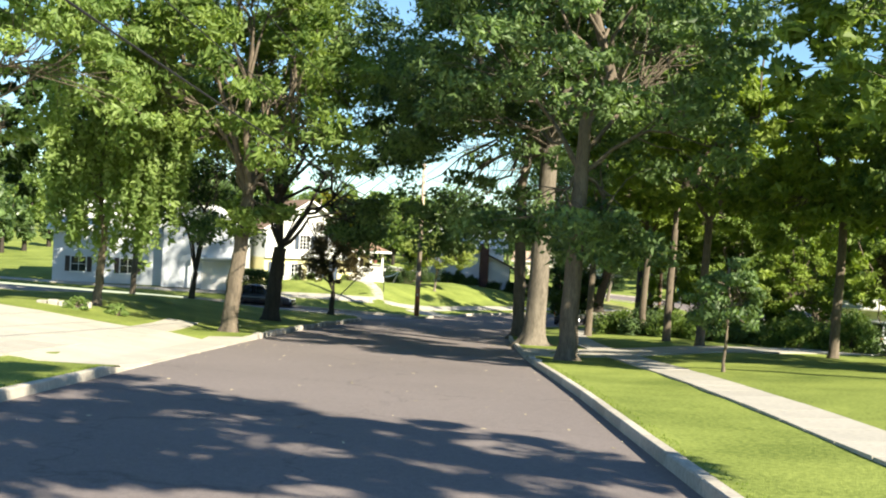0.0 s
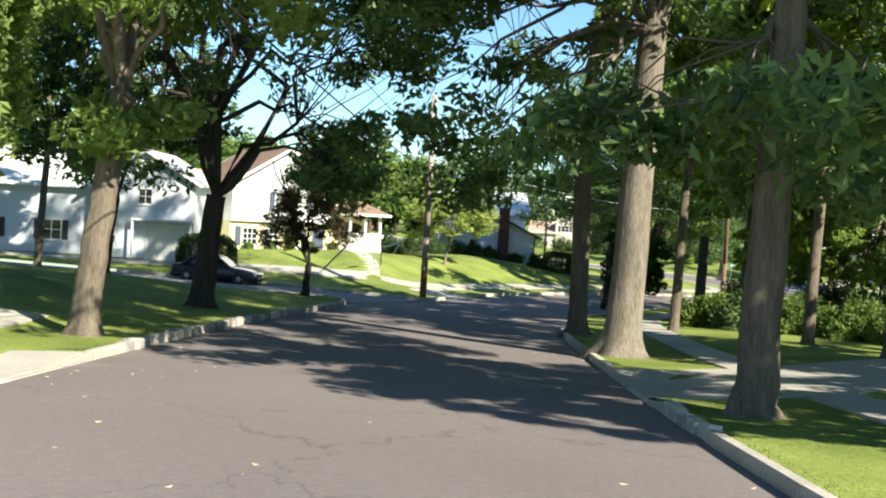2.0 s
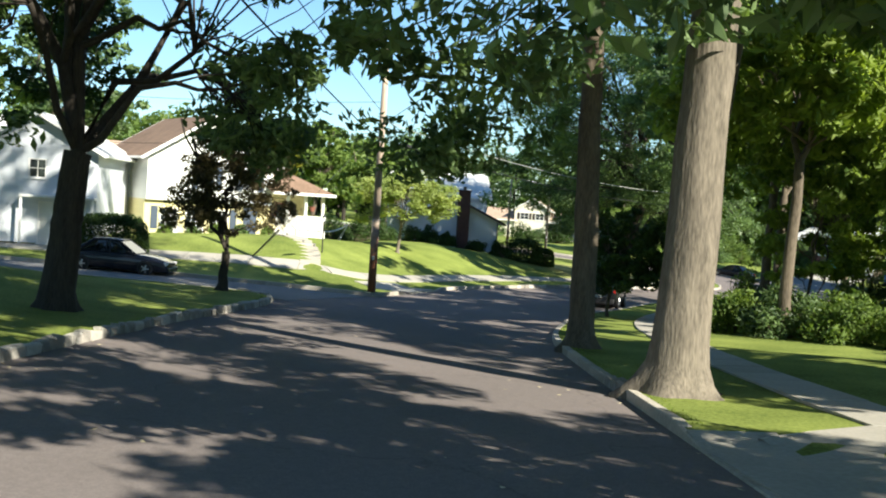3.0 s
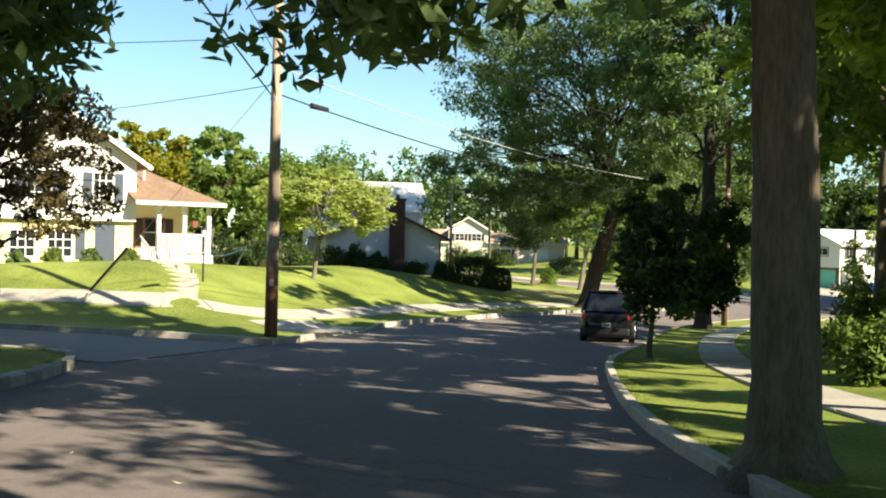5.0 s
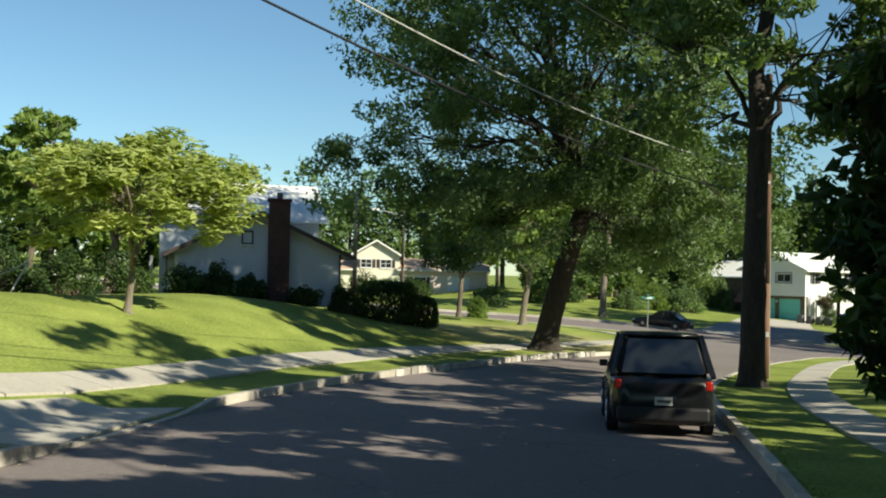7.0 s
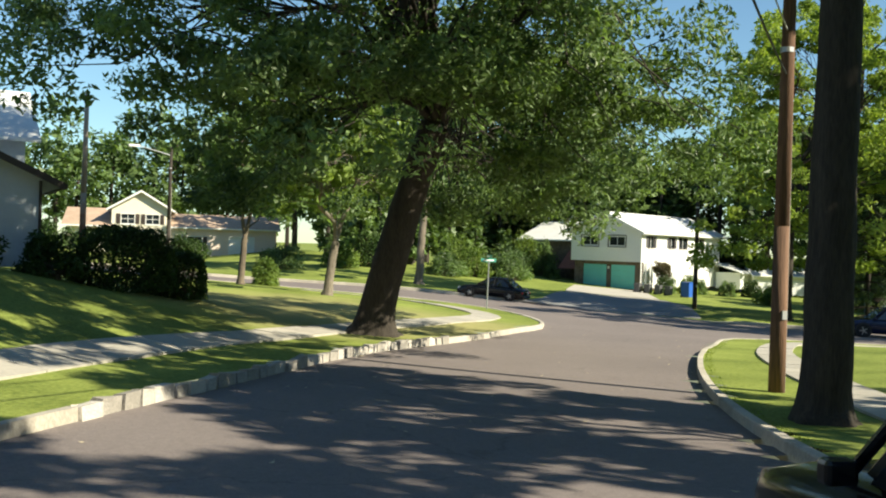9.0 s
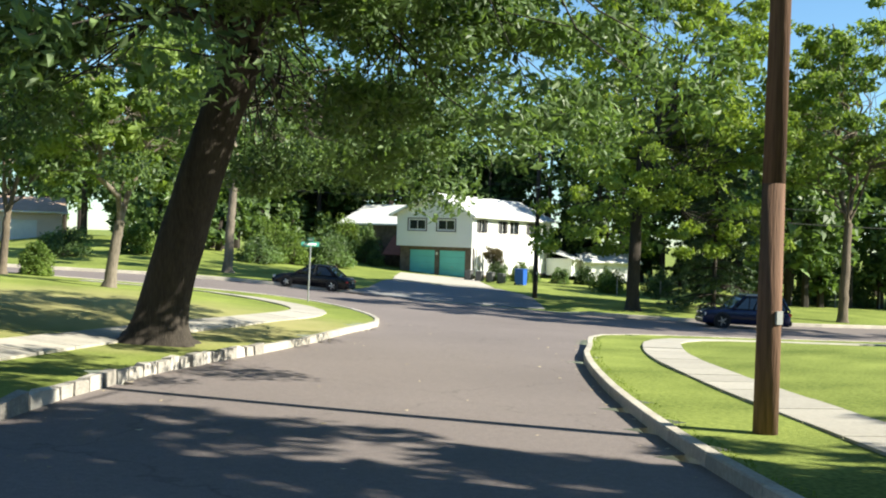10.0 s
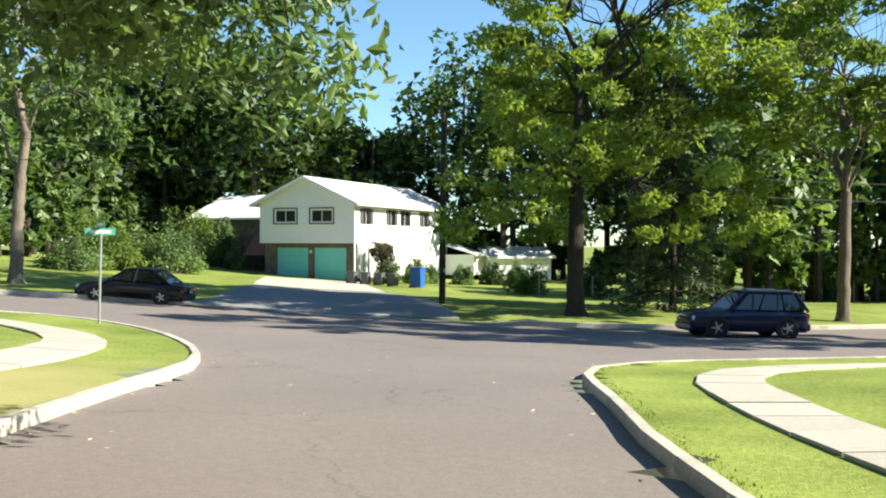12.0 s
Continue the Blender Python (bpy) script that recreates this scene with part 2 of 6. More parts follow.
OAK = leaf_material("oak_leaf", (0.024, 0.056, 0.018), (0.235, 0.345, 0.125), 0.44, 0.5)
LIME = leaf_material("lime_leaf", (0.055, 0.110, 0.024), (0.300, 0.395, 0.110), 0.48)
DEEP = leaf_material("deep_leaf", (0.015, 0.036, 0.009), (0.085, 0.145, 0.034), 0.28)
PLUM = leaf_material("plum_leaf", (0.050, 0.044, 0.024), (0.165, 0.130, 0.058), 0.4)
WILLOW = leaf_material("willow_leaf", (0.13, 0.21, 0.06), (0.35, 0.45, 0.16), 0.5)
DOGWOOD = leaf_material("dogwood_leaf", (0.20, 0.27, 0.07), (0.50, 0.55, 0.20), 0.45)
SUNNY = leaf_material("sunny_leaf", (0.10, 0.165, 0.028), (0.36, 0.45, 0.10), 0.46)
GOLD = leaf_material("gold_leaf", (0.13, 0.15, 0.015), (0.34, 0.31, 0.04), 0.45)
NEEDLE = leaf_material("needle", (0.030, 0.062, 0.026), (0.130, 0.185, 0.095), 0.2)
SHRUB = leaf_material("shrub_leaf", (0.022, 0.048, 0.014), (0.070, 0.119, 0.028), 0.25)
WHITE_SIDING = siding_material("white_siding", (0.78, 0.78, 0.76))
CREAM_SIDING = siding_material("cream_siding", (0.76, 0.70, 0.58))
YELLOW_SIDING = siding_material("yellow_siding", (0.74, 0.66, 0.36))
# White boards greyed and blued to carry tree shade on the left houses.
SHADED_WHITE_SIDING = siding_material("shaded_white_siding", (0.62, 0.65, 0.70))
# Chimney house boards: white, tinted blue and dimmed to imitate shaded walls.
SHADE_BLUE_SIDING = siding_material("shade_blue_siding", (0.55, 0.585, 0.63))
PINK_SIDING = siding_material("pink_siding", (0.72, 0.58, 0.50))
TRIM = material("white_trim", (0.80, 0.79, 0.77), 0.5, spread=0.06, bump=0.05)
DARK_TRIM = material("dark_trim", (0.06, 0.045, 0.04), 0.6, spread=0.2, bump=0.05)
SHUTTER = material("shutter_blue", (0.055, 0.075, 0.11), 0.6, spread=0.15, bump=0.1)
PALE_ROOF = material("pale_roof", (0.66, 0.66, 0.64), 0.8, spread=0.1, scale=0.8, fine=7, bump=0.4, bump_scale=12)
BROWN_ROOF = material("brown_roof", (0.24, 0.155, 0.105), 0.9, spread=0.25, scale=0.9, fine=6, bump=0.6, bump_scale=12)
TAN_ROOF = material("tan_roof", (0.42, 0.30, 0.22), 0.9, spread=0.2, scale=0.9, fine=6, bump=0.6, bump_scale=12)
BRICK = material("brick_red", (0.066, 0.034, 0.029), 0.9, spread=0.35, scale=4, fine=20, bump=0.5, bump_scale=20, per_object=0.3)
STONE = material("stone_brown", (0.17, 0.13, 0.10), 0.9, spread=0.4, scale=3, fine=12, bump=0.7, bump_scale=9)
TEAL = material("teal_paint", (0.189, 0.634, 0.594), 0.5, spread=0.08, scale=1, bump=0.05)
BROWN_POLE = material("brown_pole", (0.15, 0.085, 0.055), 0.9, spread=0.5, scale=1.1, fine=6, bump=0.7, bump_scale=9, stretch=(5, 5, 0.3))


def stained_pole(name):
    """Creosoted wood that bleaches towards a ragged line some 3 m up."""
    m = material(name, (0.25, 0.095, 0.050), 0.9, spread=0.5, scale=1.1, fine=6, bump=0.7, bump_scale=9, stretch=(5, 5, 0.3))
    nodes, links = m.node_tree.nodes, m.node_tree.links
    skin = nodes["Principled BSDF"]
    before = skin.inputs["Base Color"].links[0].from_socket
    place, split, rag = nodes.new("ShaderNodeTexCoord"), nodes.new("ShaderNodeSeparateXYZ"), nodes.new("ShaderNodeTexNoise")
    rag.inputs["Scale"].default_value = 2.5
    links.new(place.outputs["Object"], split.inputs[0])
    links.new(place.outputs["Object"], rag.inputs["Vector"])
    add = nodes.new("ShaderNodeMath")
    add.operation = "MULTIPLY_ADD"
    add.inputs[1].default_value = 2.4
    links.new(rag.outputs["Fac"], add.inputs[0])
    links.new(split.outputs["Z"], add.inputs[2])
    reach = nodes.new("ShaderNodeMapRange")
    reach.inputs[1].default_value, reach.inputs[2].default_value = 3.2, 4.5
    links.new(add.outputs[0], reach.inputs[0])
    mix = nodes.new("ShaderNodeMix")
    mix.data_type = "RGBA"
    mix.inputs[7].default_value = (0.44, 0.345, 0.27, 1)
    links.new(reach.outputs[0], mix.inputs[0])
    links.new(before, mix.inputs[6])
    links.new(mix.outputs[2], skin.inputs["Base Color"])
    return m


RED_POLE = stained_pole("stained_pole")
WOOD_POLE = material("pole_wood", (0.45, 0.355, 0.28), 0.9, spread=0.45, scale=0.9, fine=5, bump=0.7, bump_scale=9, stretch=(5, 5, 0.35))
GREY_WOOD = material("grey_wood", (0.34, 0.31, 0.28), 0.9, spread=0.3, scale=1.2, fine=8, bump=0.5, bump_scale=12, stretch=(4, 4, 0.5))
GLASS = glass_material("window_glass")
CAR_GLASS = glass_material("car_glass", (0.012, 0.014, 0.016), 0.03)
RUBBER = material("rubber", (0.018, 0.018, 0.018), 0.85, spread=0.2, bump=0.1)
ALLOY = material("alloy", (0.55, 0.55, 0.56), 0.3, metal=0.9, spread=0.08, bump=0)
BLACK_METAL = material("black_metal", (0.02, 0.02, 0.022), 0.5, spread=0.2, bump=0.1)
GALVANISED = material("galvanised", (0.45, 0.46, 0.47), 0.45, metal=0.8, spread=0.15, bump=0.05)
CABLE = material("cable", (0.02, 0.02, 0.022), 0.6, spread=0.1, bump=0)
PALE_CABLE = material("pale_cable", (0.45, 0.45, 0.43), 0.5, spread=0.1, bump=0)
RED_LENS = material("red_lens", (0.35, 0.015, 0.012), 0.2, spread=0.1, bump=0)
CLEAR_LENS = material("clear_lens", (0.7, 0.7, 0.72), 0.12, spread=0.05, bump=0)
PLATE = material("plate", (0.6, 0.6, 0.55), 0.4, spread=0.1, bump=0)
BLUE_PLASTIC = material("blue_plastic", (0.02, 0.10, 0.42), 0.45, spread=0.1, bump=0.05)
GREY_PLASTIC = material("grey_plastic", (0.10, 0.10, 0.105), 0.5, spread=0.15, bump=0.05)
SIGN_GREEN = material("sign_green", (0.06, 0.28, 0.22), 0.4, spread=0.1, bump=0)
BROWN_AWNING = material("awning_red", (0.26, 0.10, 0.075), 0.8, spread=0.2, bump=0.1)
MULCH = material("mulch", (0.075, 0.052, 0.036), 1.0, spread=0.45, scale=3, fine=20, bump=0.9, bump_scale=25)


def car_paint(name, colour, rough=0.22):
    m = bpy.data.materials.new(name)
    m.use_nodes = True
    nodes, links = m.node_tree.nodes, m.node_tree.links
    skin = nodes["Principled BSDF"]
    skin.inputs["Roughness"].default_value = rough
    skin.inputs["Coat Weight"].default_value, skin.inputs["Coat Roughness"].default_value = 0.35, 0.08
    skin.inputs["Specular IOR Level"].default_value = 0.3
    dust = nodes.new("ShaderNodeTexNoise")
    dust.inputs["Scale"].default_value, dust.inputs["Detail"].default_value = 2.5, 5
    ramp = nodes.new("ShaderNodeValToRGB")
    ramp.color_ramp.elements[0].color = (*colour, 1)
    ramp.color_ramp.elements[1].color = (*[c * 0.9 + 0.003 for c in colour], 1)
    links.new(dust.outputs["Fac"], ramp.inputs["Fac"])
    links.new(ramp.outputs["Color"], skin.inputs["Base Color"])
    return m


# ---- makers ----
def mesh_from(name, verts, faces, mat, smooth_faces=False):
    """A mesh from arrays: faces all have the same number of corners."""
    verts, faces = np.asarray(verts, np.float32), np.asarray(faces, np.int32)
    me = bpy.data.meshes.new(name)
    k = faces.shape[1]
    me.vertices.add(len(verts))
    me.vertices.foreach_set("co", verts.ravel())
    me.loops.add(faces.size)
    me.loops.foreach_set("vertex_index", faces.ravel())
    me.polygons.add(len(faces))
    me.polygons.foreach_set("loop_start", np.arange(0, faces.size, k, dtype=np.int32))
    me.polygons.foreach_set("use_smooth", np.full(len(faces), smooth_faces))
    me.update(calc_edges=True)
    me.validate()
    me.materials.append(mat)
    return me


def thing(name, m, label, category, group="", kind=""):
    ob = new(name)
    ob.empty_display_size = 0.2
    ob.matrix_world = m
    return tagged(ob, label, category, group, kind)


def part(name, bm, mat, parent=None, label="", smooth_faces=False):
    """Links a bmesh as one mesh object under its thing."""
    me = bpy.data.meshes.new(name)
    bm.to_mesh(me)
    bm.free()
    me.materials.append(mat)
    if smooth_faces:
        me.polygons.foreach_set("use_smooth", np.full(len(me.polygons), True))
    ob = new(name, me)
    if parent is not None:
        ob.parent = parent
    if label:
        ob["label"] = label
    return ob


def array_part(name, verts, faces, mat, parent=None, label="", smooth_faces=False):
    ob = new(name, mesh_from(name, verts, faces, mat, smooth_faces))
    if parent is not None:
        ob.parent = parent
    if label:
        ob["label"] = label
    return ob


def box(bm, x0, x1, y0, y1, z0, z1, bevel=0.0):
    made = bmesh.ops.create_cube(bm, size=1.0)["verts"]
    for v in made:
        v.co = Vector(((x0 + x1) / 2 + v.co.x * (x1 - x0), (y0 + y1) / 2 + v.co.y * (y1 - y0), (z0 + z1) / 2 + v.co.z * (z1 - z0)))
    if bevel:
        bmesh.ops.bevel(bm, geom=list({e for v in made for e in v.link_edges}), offset=bevel, segments=2, affect="EDGES", profile=0.5)
    return made


def boxed(*sizes, bevel=0.0):
    bm = bmesh.new()
    box(bm, *sizes, bevel=bevel)
    return bm


def rod(bm, a, b, r0, r1=None, sides=10):
    """A tapered round bar from a to b."""
    a, b = Vector(a), Vector(b)
    r1 = r0 if r1 is None else r1
    turn = (b - a).to_track_quat("Z", "Y").to_matrix().to_4x4()
    bmesh.ops.create_cone(bm, cap_ends=True, segments=sides, radius1=r0, radius2=r1, depth=(b - a).length,
                          matrix=Matrix.Translation((a + b) / 2) @ turn)


def rodded(a, b, r0, r1=None, sides=10):
    bm = bmesh.new()
    rod(bm, a, b, r0, r1, sides)
    return bm


def prism(bm, outline, y0, y1):
    """An outline in x and z pushed from y0 to y1."""
    front = [bm.verts.new((x, y0, z)) for x, z in outline]
    back = [bm.verts.new((x, y1, z)) for x, z in outline]
    bm.faces.new(front)
    bm.faces.new(back[::-1])
    for i in range(len(outline)):
        j = (i + 1) % len(outline)
        bm.faces.new((front[j], front[i], back[i], back[j]))
    bmesh.ops.recalc_face_normals(bm, faces=bm.faces[:])



# ---- ground, street, kerbs ----
def spaced(low, high, step, reach):
    """Even steps between low and high, then longer and longer out to reach."""
    core = list(np.arange(low, high + step / 2, step))
    out, size = [], step
    while sum(out) < reach:
        size *= 1.35
        out.append(size)
    outer = np.cumsum(out)
    return np.array([low - v for v in outer[::-1]] + core + [core[-1] + v for v in outer])


GX, GY = np.meshgrid(spaced(-55, 78, 0.66, 1500), spaced(-12, 174, 0.66, 1500), indexing="ij")
GD = poly_distance(GX, GY, ROAD)
near_edge = np.abs(GD) < 0.42
EPS = 0.02
slope_x = np.where(near_edge, (poly_distance(GX + EPS, GY, ROAD) - GD) / EPS, 0)
slope_y = np.where(near_edge, (poly_distance(GX, GY + EPS, ROAD) - GD) / EPS, 0)
pull = np.hypot(slope_x, slope_y) + 1e-6


def sheet(name, keep, rest, level):
    """The grid's part where keep holds, its rim moved to the distance rest from the kerb line."""
    x = np.where(near_edge, GX - slope_x / pull * (GD - rest), GX)
    y = np.where(near_edge, GY - slope_y / pull * (GD - rest), GY)
    z = level(x, y)
    ids = np.arange(GX.size).reshape(GX.shape)
    ok = keep[:-1, :-1] & keep[1:, :-1] & keep[1:, 1:] & keep[:-1, 1:]
    quads = np.stack([ids[:-1, :-1][ok], ids[1:, :-1][ok], ids[1:, 1:][ok], ids[:-1, 1:][ok]], 1)
    used, where = np.unique(quads, return_inverse=True)
    verts = np.stack([x.ravel()[used], y.ravel()[used], z.ravel()[used]], 1)
    return verts, where.reshape(quads.shape)


def lawn_top(x, y):
    d = np.where(near_edge, 0.1, GD)
    fine = np.zeros(x.shape)
    for k, (a, b, c) in enumerate(((0.9, 0.5, 0.008), (-0.35, 1.3, 0.008), (2.1, -1.7, 0.005))):
        fine = fine + c * np.sin(a * x + b * y + k)
    return ground_level(x, y, d) + fine * smooth(d / 2)


verts, quads = sheet("ground", near_edge | (GD > 0), 0.06, lawn_top)
ground = array_part("ground", verts, quads, GRASS, smooth_faces=True)
tagged(ground, "mown green lawns with dry patches on gentle banks", "lawn", kind="structure")
verts, quads = sheet("road", near_edge | (GD < 0), 0.12, lambda x, y: road_level(x, y))
road = array_part("road", verts, quads, ASPHALT, smooth_faces=True)
tagged(road, "worn grey-brown asphalt street curving downhill to a crossing", "road", kind="structure")


def along(line, step, start=0.0, end=None):
    """Places every step metres along a line, with the way ahead: x, y, dx, dy."""
    line = np.array(line)
    seg = np.hypot(*np.diff(line, axis=0).T)
    s = np.r_[0, np.cumsum(seg)]
    at = np.arange(start, s[-1] if end is None else min(end, s[-1]), step)
    x, y = np.interp(at, s, line[:, 0]), np.interp(at, s, line[:, 1])
    x2, y2 = np.interp(at + 0.3, s, line[:, 0]), np.interp(at + 0.3, s, line[:, 1])
    x1, y1 = np.interp(at - 0.3, s, line[:, 0]), np.interp(at - 0.3, s, line[:, 1])
    n = np.hypot(x2 - x1, y2 - y1) + 1e-9
    return np.stack([x, y, (x2 - x1) / n, (y2 - y1) / n], 1)


KERB_PIECES = []   # filled here, built last


def plan_kerb(line, side, stones=(), seen=None):
    """Kerb pieces along a line: cast lengths, or rough stones where stones(x, y) holds. side: +1 if the lawn is on the left."""
    s = 0.0
    length = float(np.sum(np.hypot(*np.diff(np.array(line), axis=0).T)))
    while s < length - 0.5:
        x, y, dx, dy = along(line, 1e9, s)[0]
        rough = any(x0 < x < x1 and y0 < y < y1 for x0, x1, y0, y1 in stones)
        step = random.uniform(0.42, 0.75) if rough else 1.9
        if (seen is None or (seen[0] < x < seen[1] and seen[2] < y < seen[3])) and s + step < length:
            ex, ey, _, _ = along(line, 1e9, s + step - (random.uniform(0.03, 0.1) if rough else 0.012))[0]
            KERB_PIECES.append((x, y, ex, ey, side, rough))
        s += step


plan_kerb(KERB_RIGHT, -1, stones=((2.5, 4.5, 34.0, 37.0), (3.4, 6.6, 47, 50)), seen=(-9, 90, -6, 150))
plan_kerb(KERB_LEFT, 1, stones=((-8, -4, 40.5, 72),), seen=(-30, 3, 4, 90))
plan_kerb(KERB_CORNER, -1, stones=((6.3, 19.5, 97.5, 114.8),), seen=(-20, 40, 70, 160))
plan_kerb(KERB_FAR, 1, seen=(10, 90, 100, 160))


def paving(name, line, width, label, lift=0.045, slab=1.5, mat=None, level=None):
    """A path of cast slabs with open joints along a line, laid on the lawn."""
    base = tagged(thing(name, pose(0, 0, 0), label, "pavement"), kind="structure")
    spots = along(line, slab)
    for (x, y, dx, dy), (x2, y2, ex, ey) in zip(spots, spots[1:]):
        a, b = 0.012, 1 - 0.012
        corners = []
        for f, side in ((a, -1), (b, -1), (b, 1), (a, 1)):
            nx, ny = -(dy + (ey - dy) * f), dx + (ex - dx) * f
            px, py = x + (x2 - x) * f + nx * side * width / 2, y + (y2 - y) * f + ny * side * width / 2
            corners.append((px, py))
        verts = []
        rough = random.uniform(-0.006, 0.01)
        for dz in (-0.12, 0.0):
            for px, py in corners:
                verts.append((px - x, py - y, (level or G)(px, py) + lift + dz + rough))
        SLABS.append((base, name, (x, y), verts, mat or CONCRETE))
    return base


SLABS = []
WALK_RIGHT = round_off([(6.0, -6), (6.2, 12), (6.9, 22), (7.1, 32), (7.0, 42), (7.4, 54), (8.2, 63), (9.4, 71), (11.6, 78), (15.5, 88), (19.4, 96),
                        (23.5, 102.5), (27.3, 108.2), (30.5, 112.6), (33.0, 115.4), (35.9, 118.3), (39, 119.0), (45, 117.2), (62, 112.5)], 2)
WALK_LEFT = round_off([(-40, 86.5), (-20, 86.0), (-9, 85.7), (-6, 84.9), (-3.4, 85.2), (-1.2, 88.4), (0.9, 92.6), (3.8, 98.6), (6.8, 103.2), (9.8, 108.1),
                       (13.5, 112.8), (18.5, 118.6), (23, 123.4), (26.2, 126.6), (28.0, 129.2), (28.6, 132.5), (27.4, 137.2), (22, 141)], 2)
paving("sidewalk", WALK_RIGHT, 1.2, "pale concrete sidewalk slabs beside the mown verge")
paving("sidewalk", WALK_LEFT, 1.35, "sunlit concrete sidewalk curving below a lawn")
paving("sidewalk", round_off([(-10.3, -6), (-10.4, 22), (-10.6, 40), (-11.2, 47)]), 1.3, "concrete sidewalk crossing a wide driveway")


def apron(name, line, widths, label, lift=0.045, mat=None):
    """Driveway in large cast bays; its width changes along the line."""
    base = tagged(thing(name, pose(0, 0, 0), label, "driveway"), kind="structure")
    spots = along(line, 1.2)
    n = len(spots)
    w = np.interp(np.linspace(0, 1, n), np.linspace(0, 1, len(widths)), widths)
    cols = 9
    verts, quads = [], []
    for i, (x, y, dx, dy) in enumerate(spots):
        for k in range(cols):
            s = (k / (cols - 1) - 0.5) * w[i]
            px, py = x - dy * s, y + dx * s
            verts.append((px, py, G(px, py) + lift))
    for i in range(n - 1):
        for k in range(cols - 1):
            a = i * cols + k
            quads.append((a, a + 1, a + cols + 1, a + cols))
    slab = array_part("slab", verts, np.array(quads)[:, ::-1], mat or CONCRETE, base)
    solid = slab.modifiers.new("thickness", "SOLIDIFY")
    solid.thickness, solid.offset = 0.1, -1
    return base


apron("driveway", [(-7.2, 31.6), (-9.6, 31.6), (-12, 32.4), (-17, 34.2), (-26, 36.5), (-34, 38)], (15.5, 12.5, 7.5, 6.5, 6.5), "wide sunlit concrete driveway with a flared apron")
apron("driveway", [(3.48, 41.4), (5.4, 41.4), (9, 44.0), (16, 50), (24, 57)], (5.2, 4.2, 4.0, 4.0), "shaded concrete driveway crossing the verge")
apron("driveway", [(0.65, 85.0), (-0.7, 85.4), (-2.2, 86.2)], (6.6, 5.0, 4.4), "bright concrete apron joining the sidewalk")
apron("driveway", [(50.6, 154.3), (53.5, 159.2), (57.0, 164.8)], (7.2, 6.8, 6.2), "pale concrete driveway before a double garage")
apron("driveway", [(43.6, 143.4), (46.4, 147.0), (50.3, 153.8)], (11.5, 10.0, 7.8), "pale worn mouth of a driveway", mat=PALE_ASPHALT)
apron("side_street", [(-3.2, 74.2), (-5.5, 75.2), (-12, 77.0), (-48, 80)], (7.6, 7.0, 7.6, 8.2), "pale grey side street meeting the asphalt", lift=-0.135, mat=PALE_ASPHALT)



# ---- trees and shrubs ----
def tube(points, radii, sides=8):
    """A tapered bent tube through points: verts and quads."""
    points, radii = np.asarray(points, float), np.asarray(radii, float)
    way = np.gradient(points, axis=0)
    way /= np.linalg.norm(way, axis=1)[:, None] + 1e-9
    ref = np.where(np.abs(way[:, 2:]) > 0.9, np.array([[1.0, 0, 0]]), np.array([[0, 0, 1.0]]))
    a = np.cross(way, ref)
    a /= np.linalg.norm(a, axis=1)[:, None] + 1e-9
    b = np.cross(way, a)
    ang = np.linspace(0, 2 * np.pi, sides, endpoint=False)
    ring = np.cos(ang)[None, :, None] * a[:, None] + np.sin(ang)[None, :, None] * b[:, None]
    verts = points[:, None] + ring * (radii[:, None, None] if radii.ndim == 1 else radii[:, :, None])
    n = len(points)
    i, k = np.meshgrid(np.arange(n - 1), np.arange(sides), indexing="ij")
    k2 = (k + 1) % sides
    quads = np.stack([i * sides + k, i * sides + k2, (i + 1) * sides + k2, (i + 1) * sides + k], -1).reshape(-1, 4)
    return verts.reshape(-1, 3), quads


def joined(pieces):
    verts, quads, base = [], [], 0
    for v, q in pieces:
        verts.append(v)
        quads.append(q + base)
        base += len(v)
    return np.concatenate(verts), np.concatenate(quads)


def bend(rng, a, b, n=6, sway=0.08, sag=0.0):
    """A wavering line from a to b."""
    a, b = np.array(a, float), np.array(b, float)
    t = np.linspace(0, 1, n)[:, None]
    size = np.linalg.norm(b - a)
    off = rng.normal(0, sway * size, (n, 3)) * np.sin(np.pi * t)
    off[:, 2] += (sag * size * np.sin(np.pi * t))[:, 0]
    return a + (b - a) * t + off


